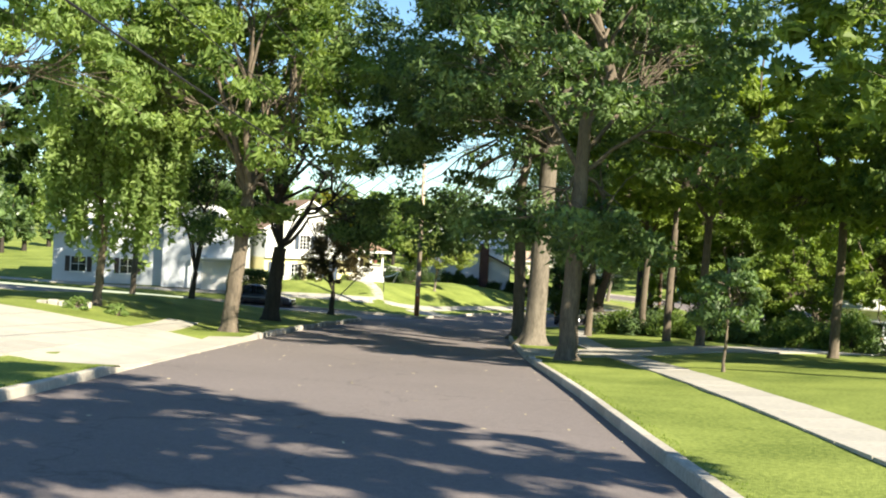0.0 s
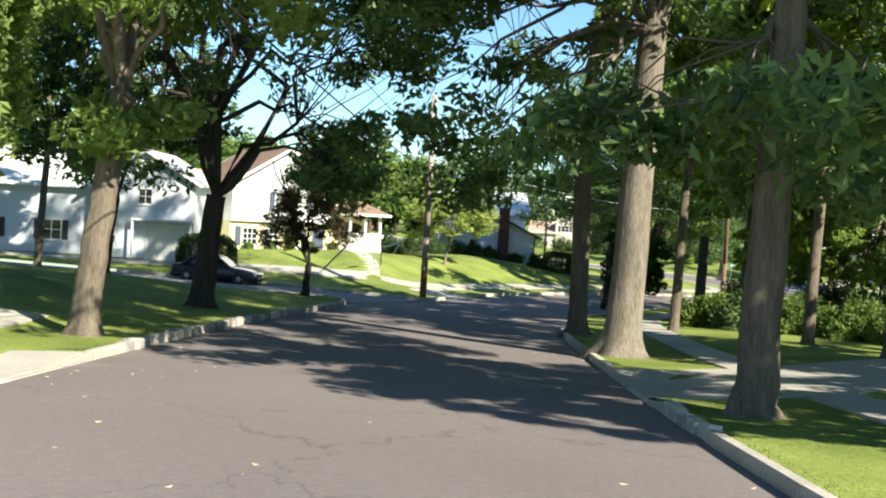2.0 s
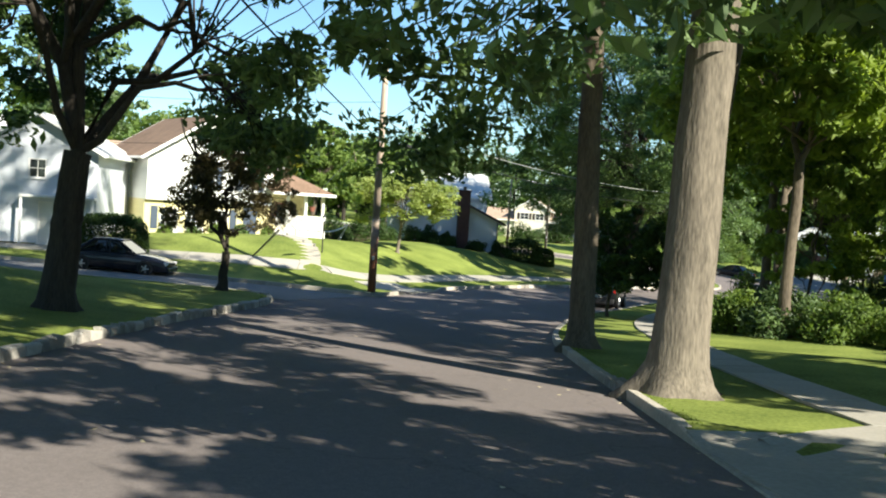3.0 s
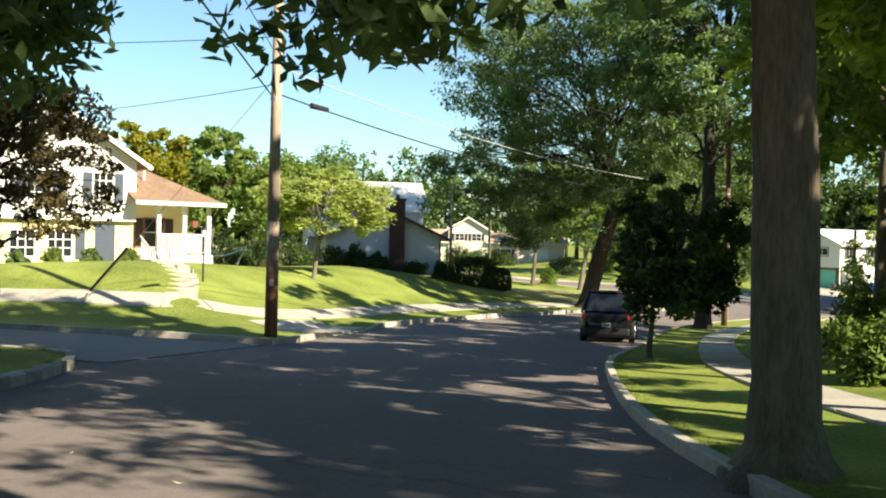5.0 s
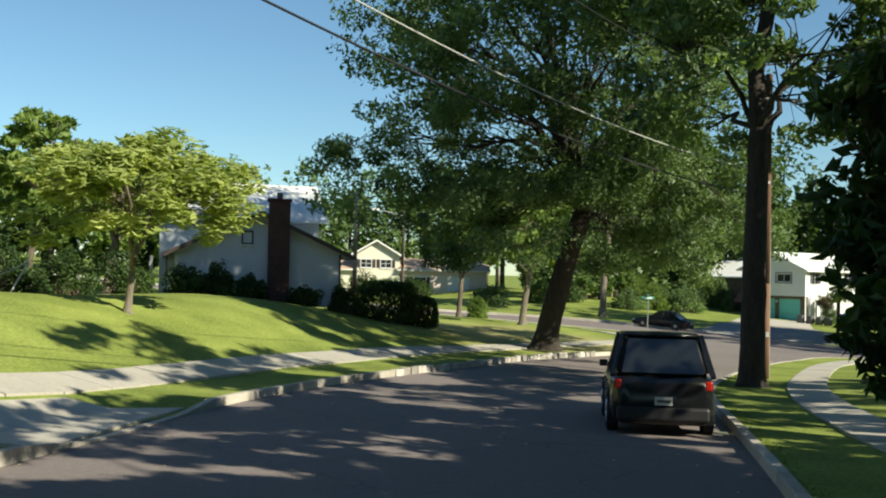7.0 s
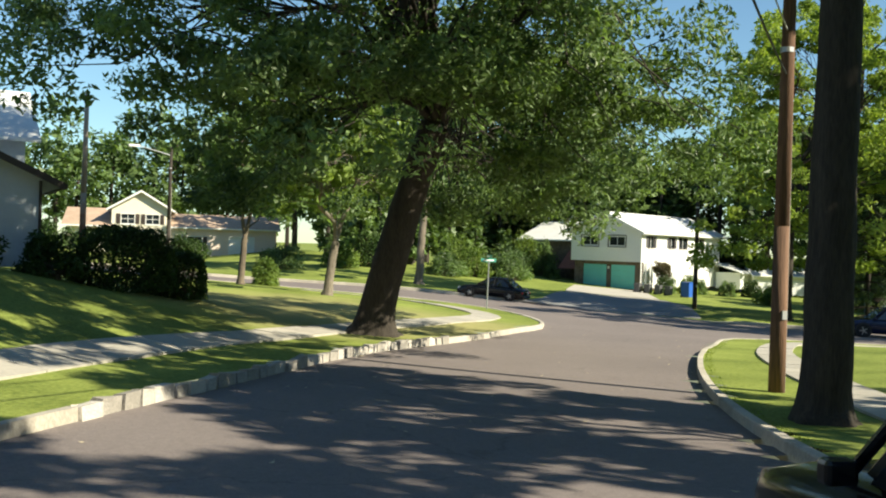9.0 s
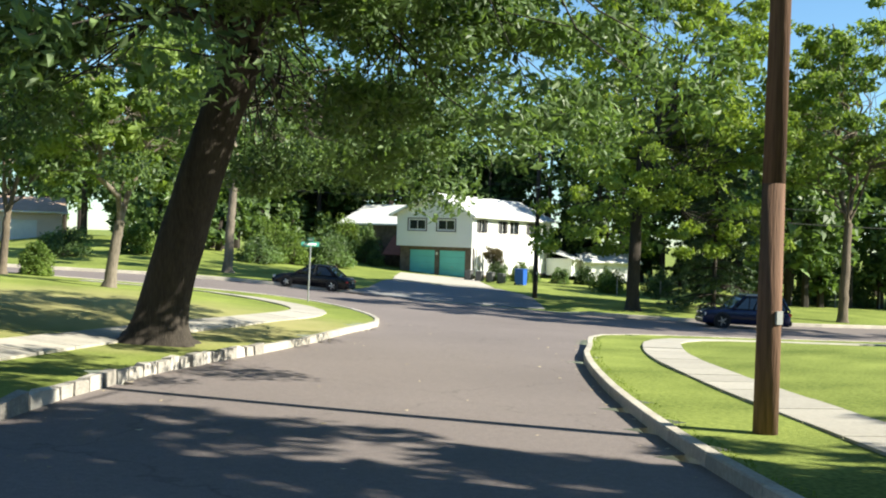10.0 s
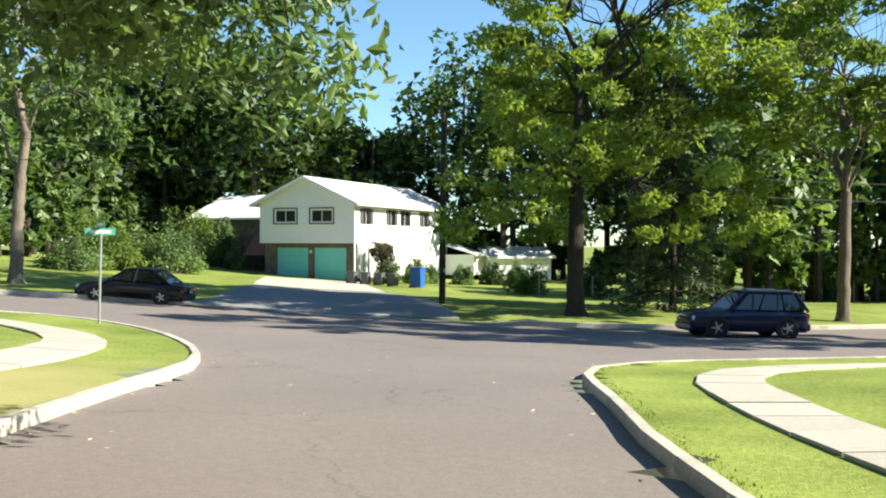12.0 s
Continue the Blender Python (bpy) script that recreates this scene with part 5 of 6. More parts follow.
def plain_house(x, y, turn, width, depth, height, rise, siding, roof, label, ridge="x", wins=(), z=None, doors=(), shut=DARK_TRIM):
    h = thing("house", pose(x, y, G(x + 2, y + 2) - 0.1 if z is None else z, 0, 0, turn), label, "house")
    mm = shell(h, 0, width, 0, depth, 0, height, siding, cut(wins) + cut(doors), gables=ridge if ridge == "y" else "x", rise=rise)
    for w in wins:
        window(h, mm["front"], *w, TRIM, (2, 2), shutters=shut)
    for w in doors:
        window(h, mm["front"], *w, TRIM, (1, 4), pane_label="garage door", pane_mat=TRIM)
    gable_roof(h, 0, width, 0, depth, height, rise, roof, ridge, 0.45)
    return h


plain_house(-32.0, 87.0, 4, 9.0, 9, 4.5, 2.3, SHADED_WHITE_SIDING, PALE_ROOF, "pale tree-shaded house with a bright roof", "x", [(1.5, 0.9, 1.2, 1.2), (5.5, 0.9, 1.2, 1.2)])
low_house = plain_house(-22.8, 86.4, 4, 6.2, 9, 5.0, 1.8, SHADED_WHITE_SIDING, PALE_ROOF, "pale two-storey house end with a garage", "y", [(2.7, 3.5, 0.8, 0.9)], doors=[(3.3, 0.05, 2.3, 2.1)], shut=None)
part("canopy", boxed(2.4, 6.25, -0.75, -0.003, 2.42, 2.56, bevel=0.02), TRIM, low_house, "flat canopy over the garage door")
for cx in (2.5, 6.12):
    part("canopy_post", boxed(cx - 0.06, cx + 0.06, -0.7, -0.58, 0.0, 2.42), TRIM, low_house)
plain_house(-23.5, 102, 12, 9.0, 8, 4.6, 1.7, CREAM_SIDING, TAN_ROOF, "cream house with a reddish roof", "x", [(5.5, 3.2, 0.9, 0.9)])
plain_house(13.0, 191.0, -10, 4.0, 9, 2.6, 1.6, CREAM_SIDING, TAN_ROOF, "low cream house wing with a tan roof", "x")
plain_house(17.0, 190.0, -10, 5.4, 10, 4.6, 1.6, CREAM_SIDING, TAN_ROOF, "cream gabled house with a tan roof", "y", [(0.9, 3.1, 1.2, 0.9), (3.2, 3.1, 1.2, 0.9)])
plain_house(22.5, 189.0, -10, 10, 8, 3.0, 1.2, PINK_SIDING, TAN_ROOF, "pinkish house across the cross street", "x", [(1.5, 0.9, 1.4, 1.2)], doors=[(5.5, 0.05, 2.4, 2.1)])
plain_house(30.0, 82, -35, 10, 8, 3.0, 1.6, WHITE_SIDING, PALE_ROOF, "white house glimpsed between the trees", "x", [(1.5, 0.9, 1.4, 1.2), (6, 0.9, 1.4, 1.2)])

# planting against the houses
for k, (sx, sy, rx, hh) in enumerate(((2.0, 115.6, 0.9, 1.3), (3.4, 115.4, 0.8, 1.0), (5.9, 115.6, 0.8, 1.0), (7.9, 116.6, 0.9, 1.2), (0.6, 115.0, 1.0, 1.2), (-3.5, 108.5, 1.2, 1.6), (-5.3, 107, 1.3, 2.0), (-1.8, 113, 1.3, 1.8))):
    shrub("foundation_shrub", sx, sy, rx * 1.25, rx * 1.1, hh * 1.25, "dark clipped evergreen beside the house wall", SHRUB, 100 + k, 40, 70, 0.09, "shrub", group="foundation shrubs")
clipped_hedge(10.1, 118.4, 1.5, 1.25, 2.0, 20, "dark clipped evergreen at the corner of the house", 111, 9000)
clipped_hedge(11.9, 119.6, 1.0, 0.95, 1.55, 0, "dark clipped evergreen at the corner of the house", 112, 5000)
for k in range(6):
    shrub("street_bush", 8.0 + 2.6 * k + 1.6 * (k > 2), 184.5 - 0.6 * k, 2.3, 1.6, 2.3 + 0.4 * (k % 2), "dark bush before the far houses", (OAK, SHRUB)[k % 2], 230 + k, 46, 60, 0.14, "bush", group="far house bushes")
for k, f in enumerate((0.4, 1.6, 2.7, 3.9, 5.2)):
    p = split.matrix_world @ Vector((-7.6 + f * 1.35, -0.9, 0))
    shrub("flowering_shrub", p.x, p.y, 0.55, 0.5, 0.7, "low rounded shrub in the front bed", OAK if k % 2 else LIME, 115 + k, 24, 50, 0.07, "shrub")
for k, (f, g, hh, lf) in enumerate(((9.2, 1.6, 2.6, OAK), (11.2, 2.8, 2.0, LIME), (13.2, 3.0, 1.6, OAK), (15.5, 4.6, 1.9, OAK), (18, 6, 1.9, SHRUB), (20.5, 7, 1.8, OAK))):
    p = garage_house.matrix_world @ Vector((7.1 + g, f - 7.5, 0))
    shrub("side_shrub", p.x, p.y, 1.0, 1.0, hh, "leafy shrub along the side of the house", lf, 125 + k, 40, 60, 0.10, "shrub")
ball = thing("topiary_tree", pose(61.4, 163.2, G(61.4, 163.2)), "small round-headed topiary tree beside the house", "tree")
rng_b = np.random.default_rng(333)
stem = np.array([[0, 0, -0.1], [0.05, 0, 0.6], [-0.03, 0.04, 1.3], [0.0, 0.0, 2.1]])
v, q = joined([tube(stem, np.array([0.09, 0.07, 0.06, 0.04]), 8)] + [tube(bend(rng_b, (0, 0, 1.3), d, 4, 0.08), np.linspace(0.03, 0.008, 4), 5) for d in crown_spots(rng_b, 14, (0, 0, 2.05), (0.8, 0.8, 0.65), 0.6)])
array_part("trunk", v, q, SHADED_DARK_BARK, ball, smooth_faces=True)
v, q = leaves(rng_b, crown_spots(rng_b, 60, (0, 0, 2.05), (1.0, 1.0, 0.8), 0.6), np.full((60, 3), 0.22), 60, 0.07, 0.2)
array_part("crown", v, q, PLUM, ball)
for k in range(6):
    shrub("woodland_shrub", 27 + k * 4.3 + (k % 2), 164 + (k * 1.9) % 5, 2.0, 1.8, 2.2 + 0.5 * (k % 3), "wild shrub at the wood's edge", (OAK, LIME, SHRUB)[k % 3], 140 + k, 50, 60, 0.13, "shrub")
for k in range(7):
    shrub("woodland_shrub", 65 + k * 3.0, 153 - k * 2.3, 1.7, 1.5, 2.2 + 0.5 * (k % 3), "tall weeds and shrubs beyond the verge", (LIME, OAK, OAK)[k % 3], 150 + k, 45, 60, 0.11, "shrub")
for k, (bx, by, bh, br) in enumerate(((-4.6, 2.2, 4.0, 1.7), (-7.4, 3.4, 4.6, 2.2), (-2.9, 1.0, 1.6, 0.8))):
    p = garage_house.matrix_world @ Vector((bx, by, 0))
    shrub("garden_bush", p.x, p.y, br, br, bh, "leafy bush before the house's side wing", (OAK, LIME, OAK)[k], 300 + k, 70, 70, 0.11, "shrub")
shrub("garden_bush", 47.5, 166.5, 2.6, 2.2, 3.2, "large leafy bush beside the garage house", OAK, 160, 80, 70, 0.12, "shrub")
shrub("garden_bush", 44.0, 168.5, 2.6, 2.4, 4.0, "large leafy bush beside the garage house", LIME, 161, 80, 70, 0.12, "shrub")
for k, (sx, sy) in enumerate(((-14.6, 42.6), (-13.2, 43.6))):
    shrub("border_shrub", sx, sy, 0.6, 0.55, 0.6, "low sunny shrub beside a stone border", WILLOW, 165 + k, 26, 50, 0.06, "shrub")
clipped_hedge(-15.3, 85.2, 1.85, 1.1, 2.15, 4, "dark clipped hedge with a flat top before the pale house", 168)


# ---- vehicles ----
def loft(bm, stations):
    """Skin over cross-sections along x: each a half outline of y and z, mirrored."""
    rings = []
    for x, half in stations:
        pts = [(y, z) for y, z in half] + [(-y, z) for y, z in half[::-1]]
        rings.append([bm.verts.new((x, y, z)) for y, z in pts])
    n = len(rings[0])
    for a, b in zip(rings, rings[1:]):
        for i in range(n):
            j = (i + 1) % n
            bm.faces.new((a[i], a[j], b[j], b[i]))
    bm.faces.new(rings[0][::-1])
    bm.faces.new(rings[-1])
    bmesh.ops.recalc_face_normals(bm, faces=bm.faces[:])


def wheel(parent, x, y, r, side):
    bm = bmesh.new()
    prof = [(r * 0.66, -0.1), (r * 0.93, -0.11), (r, -0.075), (r, 0.075), (r * 0.93, 0.11), (r * 0.66, 0.1)]
    n = 24
    rings = [[bm.verts.new((x + rr * math.cos(2 * math.pi * k / n), y + w, r + rr * math.sin(2 * math.pi * k / n))) for rr, w in prof] for k in range(n)]
    for k in range(n):
        a, b = rings[k], rings[(k + 1) % n]
        for i in range(len(prof)):
            j = (i + 1) % len(prof)
            bm.faces.new((a[i], a[j], b[j], b[i]))
    bmesh.ops.recalc_face_normals(bm, faces=bm.faces[:])
    w_ob = part("tyre", bm, RUBBER, parent, smooth_faces=True)
    bm = bmesh.new()
    rod(bm, (x, y + side * 0.04, r), (x, y + side * 0.07, r), r * 0.64, r * 0.62, 20)
    for k in range(5):
        a = 2 * math.pi * k / 5
        rod(bm, (x + 0.05 * math.cos(a), y + side * 0.09, r + 0.05 * math.sin(a)), (x + r * 0.6 * math.cos(a), y + side * 0.085, r + r * 0.6 * math.sin(a)), 0.045, 0.03, 6)
    rod(bm, (x, y + side * 0.07, r), (x, y + side * 0.105, r), 0.07, 0.06, 12)
    part("rim", bm, ALLOY, w_ob)


def car(name, m, length, width, height, paint, label, tall=False, category="car"):
    """A car with its nose towards +x: lofted body, glasshouse, pillars, wheels, lights."""
    base = thing(name, m, label, category)
    L, W, H = length / 2, width / 2, height
    belt = H * (0.585 if tall else 0.60)
    hood = H * (0.575 if tall else 0.56)
    low = 0.22 if tall else 0.17
    r = 0.375 if tall else 0.32

    def section(hw, top, crown=0.02):
        return [(hw * 0.82, low), (hw * 0.97, low + 0.10), (hw, low + 0.32), (hw * 0.99, top - 0.16), (hw * 0.94, top - 0.03), (hw * 0.6, top + crown), (0.0, top + crown * 1.3)]
    tail = belt if tall else belt * 0.99
    blunt = 0.55 if tall else 1.0   # a tall car has a blunter nose
    st = [(-L, section(W * 0.76, tail - 0.16)), (-L + 0.05, section(W * 0.87, tail - 0.07)), (-L + 0.16, section(W * 0.94, tail - 0.02)), (-L + 0.4, section(W * 0.98, tail)), (-L * 0.4, section(W, belt)),
          (L * 0.25, section(W, belt)), (L * 0.42, section(W * 0.99, hood + 0.03, 0.03)), (L * 0.62, section(W * 0.98, hood - 0.02 * blunt, 0.035)), (L * 0.78, section(W * 0.96, hood - 0.07 * blunt, 0.03)),
          (L - 0.25, section(W * 0.92, hood - 0.16 * blunt, 0.02)), (L - 0.12, section(W * 0.88, hood - 0.21 * blunt)), (L - 0.04, section(W * 0.82, hood - 0.27 * blunt)), (L, section(W * 0.74, hood - 0.35 * blunt))]
    bm = bmesh.new()
    loft(bm, st)
    part("body", bm, paint, base, smooth_faces=True)
    # glasshouse
    xr0, xr1 = (-L + 0.10, -L + 0.52) if tall else (-L * 0.74, -L * 0.40)
    xf0, xf1 = (L * 0.42, L * 0.09) if tall else (L * 0.42, L * 0.06)
    ht = W * (0.74 if tall else 0.74)

    low_ring = [(xr0, -W * 0.93), (xf0, -W * 0.90), (xf0, W * 0.90), (xr0, W * 0.93)]
    top_ring = [(xr1, -ht), (xf1, -ht), (xf1, ht), (xr1, ht)]
    bm = bmesh.new()
    lo = [bm.verts.new((x, y, belt - 0.02)) for x, y in low_ring]
    hi = [bm.verts.new((x, y, H - 0.05)) for x, y in top_ring]
    bm.faces.new(lo[::-1])
    bm.faces.new(hi)
    for i in range(4):
        j = (i + 1) % 4
        bm.faces.new((lo[i], lo[j], hi[j], hi[i]))
    bmesh.ops.bevel(bm, geom=bm.edges[:], offset=0.10, segments=4, affect="EDGES")
    part("cabin", bm, BLACK_METAL, base, smooth_faces=True)

    def pane(name, i, j, u0, u1):
        """Glass on one side of the cabin, from u0 to u1 along it."""
        a, b = Vector((*low_ring[i], belt - 0.02)), Vector((*low_ring[j], belt - 0.02))
        c, d = Vector((*top_ring[j], H - 0.05)), Vector((*top_ring[i], H - 0.05))
        out = (b - a).cross(d - a).normalized() * 0.01
        at = [(a + (b - a) * u) * (1 - v) + (d + (c - d) * u) * v for u, v in ((u0, 0.08), (u1, 0.08), (u1, 0.9), (u0, 0.9))]
        bm = bmesh.new()
        f = bm.faces.new([bm.verts.new(p + out * 0.3) for p in at])
        made = bmesh.ops.extrude_face_region(bm, geom=[f])["geom"]
        for v in made:
            if isinstance(v, bmesh.types.BMVert):
                v.co += out
        bmesh.ops.recalc_face_normals(bm, faces=bm.faces[:])
        part(name, bm, CAR_GLASS, base)
    pane("windscreen", 1, 2, 0.06, 0.94)
    pane("rear_window", 3, 0, 0.08, 0.92)
    cuts = (0.05, 0.3, 0.62, 0.93) if tall else (0.1, 0.5, 0.92)
    for u0, u1 in zip(cuts, cuts[1:]):
        pane("side_window", 0, 1, u0 + 0.015, u1 - 0.015)
        pane("side_window", 2, 3, 1 - u1 + 0.015, 1 - u0 - 0.015)
    bm = bmesh.new()
    loft(bm, [(xr1 - 0.06, [(ht * 0.93, H - 0.075), (ht, H - 0.06), (ht * 0.9, H - 0.02), (0.0, H - 0.01)]), (xr1 + 0.25, [(ht * 0.98, H - 0.075), (ht * 1.03, H - 0.055), (ht * 0.93, H - 0.005), (0.0, H + 0.012)]),
              (xf1 - 0.25, [(ht * 0.98, H - 0.075), (ht * 1.03, H - 0.055), (ht * 0.93, H - 0.005), (0.0, H + 0.01)]), (xf1 + 0.05, [(ht * 0.93, H - 0.085), (ht, H - 0.07), (ht * 0.9, H - 0.04), (0.0, H - 0.03)])])
    part("roof", bm, paint, base, smooth_faces=True)
    mids = (0.0, -L * 0.42) if tall else (-L * 0.08,)
    for s in (-1, 1):
        bm = bmesh.new()
        rod(bm, (xr0, s * W * 0.93, belt - 0.02), (xr1, s * ht, H - 0.05), 0.055, 0.05, 8)
        part("rear_pillar", bm, paint, base)
        part("front_pillar", rodded((xf0, s * W * 0.90, belt - 0.02), (xf1, s * ht, H - 0.05), 0.035, 0.035, 8), paint, base)
        for xm in mids:
            part("door_pillar", rodded((xm, s * W * 0.925, belt - 0.02), (xm - 0.08, s * ht * 1.01, H - 0.05), 0.035, 0.035, 6), BLACK_METAL, base)
        bm = boxed(xf0 - 0.28, xf0 - 0.14, s * W * 1.02 - 0.09, s * W * 1.02 + 0.09, belt + 0.01, belt + 0.15, bevel=0.03)
        part("mirror", bm, paint, base)
        for xh in ((L * 0.05, -L * 0.36) if tall else (L * 0.02, -L * 0.40)):
            part("door_handle", boxed(xh - 0.1, xh + 0.1, s * W * 1.0 - 0.02, s * W * 1.0 + 0.025, belt - 0.20, belt - 0.165, bevel=0.008), paint, base)
        part("side_strip", boxed(-L * 0.55, L * 0.5, s * W * 1.0 - 0.015, s * W * 1.0 + 0.015, low + 0.30, low + 0.345), BLACK_METAL, base)
        part("headlight", boxed(L - 0.34, L - 0.03, s * W * 0.66 - 0.17, s * W * 0.66 + 0.17, hood - 0.36, hood - 0.2, bevel=0.03), CLEAR_LENS, base)
        zt = tail - (0.02 if tall else 0.14)
        part("tail_light", boxed(-L + 0.02, -L + 0.24, s * W * 0.84 - 0.07, s * W * 0.84 + 0.07, zt - (0.24 if tall else 0.18), zt - 0.06, bevel=0.03), RED_LENS, base)
        for xw in (-L * 0.60, L * 0.60):
            part("wheel_arch", rodded((xw, s * (W - 0.16), r + 0.02), (xw, s * (W + 0.012), r + 0.02), r * 1.16, r * 1.16, 24), BLACK_METAL, base)
            wheel(base, xw, s * (W - 0.085), r, s)
    part("rear_bumper", boxed(-L - 0.05, -L + 0.2, -W * 0.86, W * 0.86, low + 0.06, low + 0.32, bevel=0.05), BLACK_METAL if tall else paint, base)
    part("front_bumper", boxed(L - 0.2, L + 0.05, -W * 0.80, W * 0.80, low + 0.04, low + 0.28, bevel=0.05), paint, base)
    part("grille", boxed(L - 0.05, L + 0.02, -W * 0.4, W * 0.4, hood - 0.36, hood - 0.24, bevel=0.01), BLACK_METAL, base)
    plate = part("number_plate", boxed(-L - 0.075, -L - 0.052, -0.16, 0.16, low + 0.36, low + 0.51), PLATE, base)
    part("plate_bar", boxed(-L - 0.08, -L - 0.0752, -0.12, 0.12, low + 0.41, low + 0.46), GREY_PLASTIC, plate)
    if tall and paint is not BLACK_PAINT:
        for s in (-1, 1):
            part("roof_rail", boxed(xr1 + 0.15, xf1 - 0.1, s * ht * 0.86 - 0.02, s * ht * 0.86 + 0.02, H + 0.012, H + 0.055, bevel=0.01), ALLOY, base)
    return base


def on_road(x, y, hx, hy):
    """A pose on the paving, heading along hx, hy and tilted with the slope."""
    h = Vector((hx, hy, 0)).normalized()
    z = float(road_level(x, y))
    f = Vector((h.x, h.y, float(road_level(x + h.x, y + h.y)) - z)).normalized()
    left = Vector((-h.y, h.x, 0))
    up = f.cross(left).normalized()
    m = Matrix((f, left, up)).transposed().to_4x4()
    return Matrix.Translation((x, y, z)) @ m


BLACK_PAINT = car_paint("black_paint", (0.006, 0.0065, 0.008))
NAVY_PAINT = car_paint("navy_paint", (0.007, 0.014, 0.055))
SILVER_PAINT = car_paint("silver_paint", (0.42, 0.44, 0.46), 0.3)
MIDNIGHT_PAINT = car_paint("midnight_paint", (0.012, 0.014, 0.022))
car("parked_suv", on_road(11.0, 87.6, 0.32, 0.947), 4.8, 1.96, 1.90, BLACK_PAINT, "black sport utility car parked at the kerb", True)
car("blue_suv", on_road(52.4, 129.0, -0.86, 0.51), 4.5, 1.84, 1.70, NAVY_PAINT, "dark blue sport utility car on the cross street", True)
car("black_sedan", on_road(38.1, 149.6, -0.71, 0.70), 4.75, 1.80, 1.48, BLACK_PAINT, "black saloon car on the cross street")
car("dark_sedan", on_road(-13.5, 80.1, 0.985, -0.09), 5.0, 1.84, 1.56, MIDNIGHT_PAINT, "dark saloon car parked in the side street")
sx, sy = 25.2, 59.0
car("silver_suv", pose(sx, sy, G(sx, sy) + 0.03, 0, 0, 40), 4.7, 1.86, 1.75, SILVER_PAINT, "silver sport utility car standing on a driveway", True)


# ---- poles and wires ----
def utility_pole(x, y, height, label, r=0.17, arm=False, wood=None, lamp=False):
    base = thing("utility_pole", pose(x, y, G(x, y) - 0.1), label, "utility pole")
    split_at = 3.5
    rs = r * (1 - 0.32 * split_at / height)
    part("butt", rodded((0, 0, 0), (0, 0, split_at), r, rs, 16), wood or RED_POLE, base, "reddish creosoted lower end", smooth_faces=True)
    part("shaft", rodded((0, 0, split_at), (0.04, 0, height), rs * 1.0, r * 0.68, 16), wood or WOOD_POLE, base, smooth_faces=True)
    part("steel_band", rodded((0, 0, 7.05), (0, 0, 7.15), r * 0.84, r * 0.84, 16), GALVANISED, base)
    part("ground_rod", rodded((r * 0.95, -0.05, 0.1), (r * 0.8, -0.05, 5.8), 0.018, 0.018, 6), GREY_WOOD, base)
    part("pole_tag", boxed(-0.06, 0.06, -r - 0.012, -r + 0.02, 1.6, 1.78), GALVANISED, base)
    if lamp:
        part("lamp_arm", rodded((0, 0, height - 0.6), (-2.2, -0.4, height - 0.1), 0.04, 0.03), GALVANISED, base)
        part("lamp_head", boxed(-2.9, -2.15, -0.52, -0.3, height - 0.2, height - 0.02, bevel=0.05), TRIM, base)
    if arm:
        part("cross_arm", boxed(-1.2, 1.2, -r - 0.09, -r + 0.02, height - 1.0, height - 0.88, bevel=0.01), GREY_WOOD, base)
        for ax in (-1.1, -0.5, 0.5, 1.1):
            part("insulator", rodded((ax, -r - 0.03, height - 0.88), (ax, -r - 0.03, height - 0.72), 0.05, 0.035), GREY_PLASTIC, base)
    return base


utility_pole(-1.62, 79.05, 11.5, "tall wooden utility pole with reddish wood low down", 0.19)
utility_pole(21.2, 101.7, 11.0, "brown wooden utility pole on the verge", 0.17, True, wood=BROWN_POLE)
utility_pole(51.2, 144.7, 9.5, "dark wooden utility pole across the street", 0.16, wood=SHADED_DARK_BARK)
utility_pole(-8.4, -25.0, 11.0, "wooden utility pole on the verge", 0.17)
utility_pole(17.8, 160.0, 8.6, "dark wooden pole beside the cross street", 0.15, wood=SHADED_DARK_BARK, lamp=True)
utility_pole(-14.5, 124.0, 9.0, "thin wooden pole behind the houses", 0.12)
utility_pole(9.6, 127.5, 7.4, "pale wooden pole behind the house", 0.12)


def wire(name, a, b, sag, r, mat, label):
    """A sagging cable between two places."""
    n = 28
    t = np.linspace(0, 1, n)
    a, b = np.array(a), np.array(b)
    pts = a + (b - a) * t[:, None]
    pts[:, 2] -= sag * 4 * t * (1 - t)
    v, q = tube(pts, np.full(n, r), 6)
    ob = array_part(name, v, q, mat, smooth_faces=True)
    return tagged(ob, label, "cable")


PA, PB, PC, PD = (-1.6, 79.05, G(-1.62, 79.05)), (21.2, 101.7, G(21.2, 101.7)), (51.2, 144.7, G(51.2, 144.7)), (-8.4, -25.0, G(-8.4, -25.0))


def up(p, h, dx=0.0):
    return (p[0] + dx, p[1], p[2] + h)


wire("cable", up(PD, 7.0), up(PA, 7.1, -0.15), 1.0, 0.022, CABLE, "thick black telephone cable on the poles")
wire("cable", up(PA, 7.1, 0.15), up(PB, 6.5), 0.7, 0.022, CABLE, "black telephone cable crossing the street")
wire("cable", up(PA, 7.9, 0.15), up(PB, 7.4), 0.8, 0.016, PALE_CABLE, "pale service wire crossing the street")
wire("cable", up(PD, 8.2), up(PA, 8.4, -0.1), 1.0, 0.014, CABLE, "thin power wire along the street")
wire("cable", up(PA, 10.4, 0.1), up(PB, 10.0), 0.8, 0.014, CABLE, "thin power wire crossing the street")
wire("cable", up(PD, 10.0), up(PA, 10.4, -0.1), 1.0, 0.014, CABLE, "thin power wire along the street")
wire("cable", up(PA, 7.4, -0.1), (-30.0, 96.0, G(-30, 96) + 6.0), 0.8, 0.012, CABLE, "thin service wire to a house")
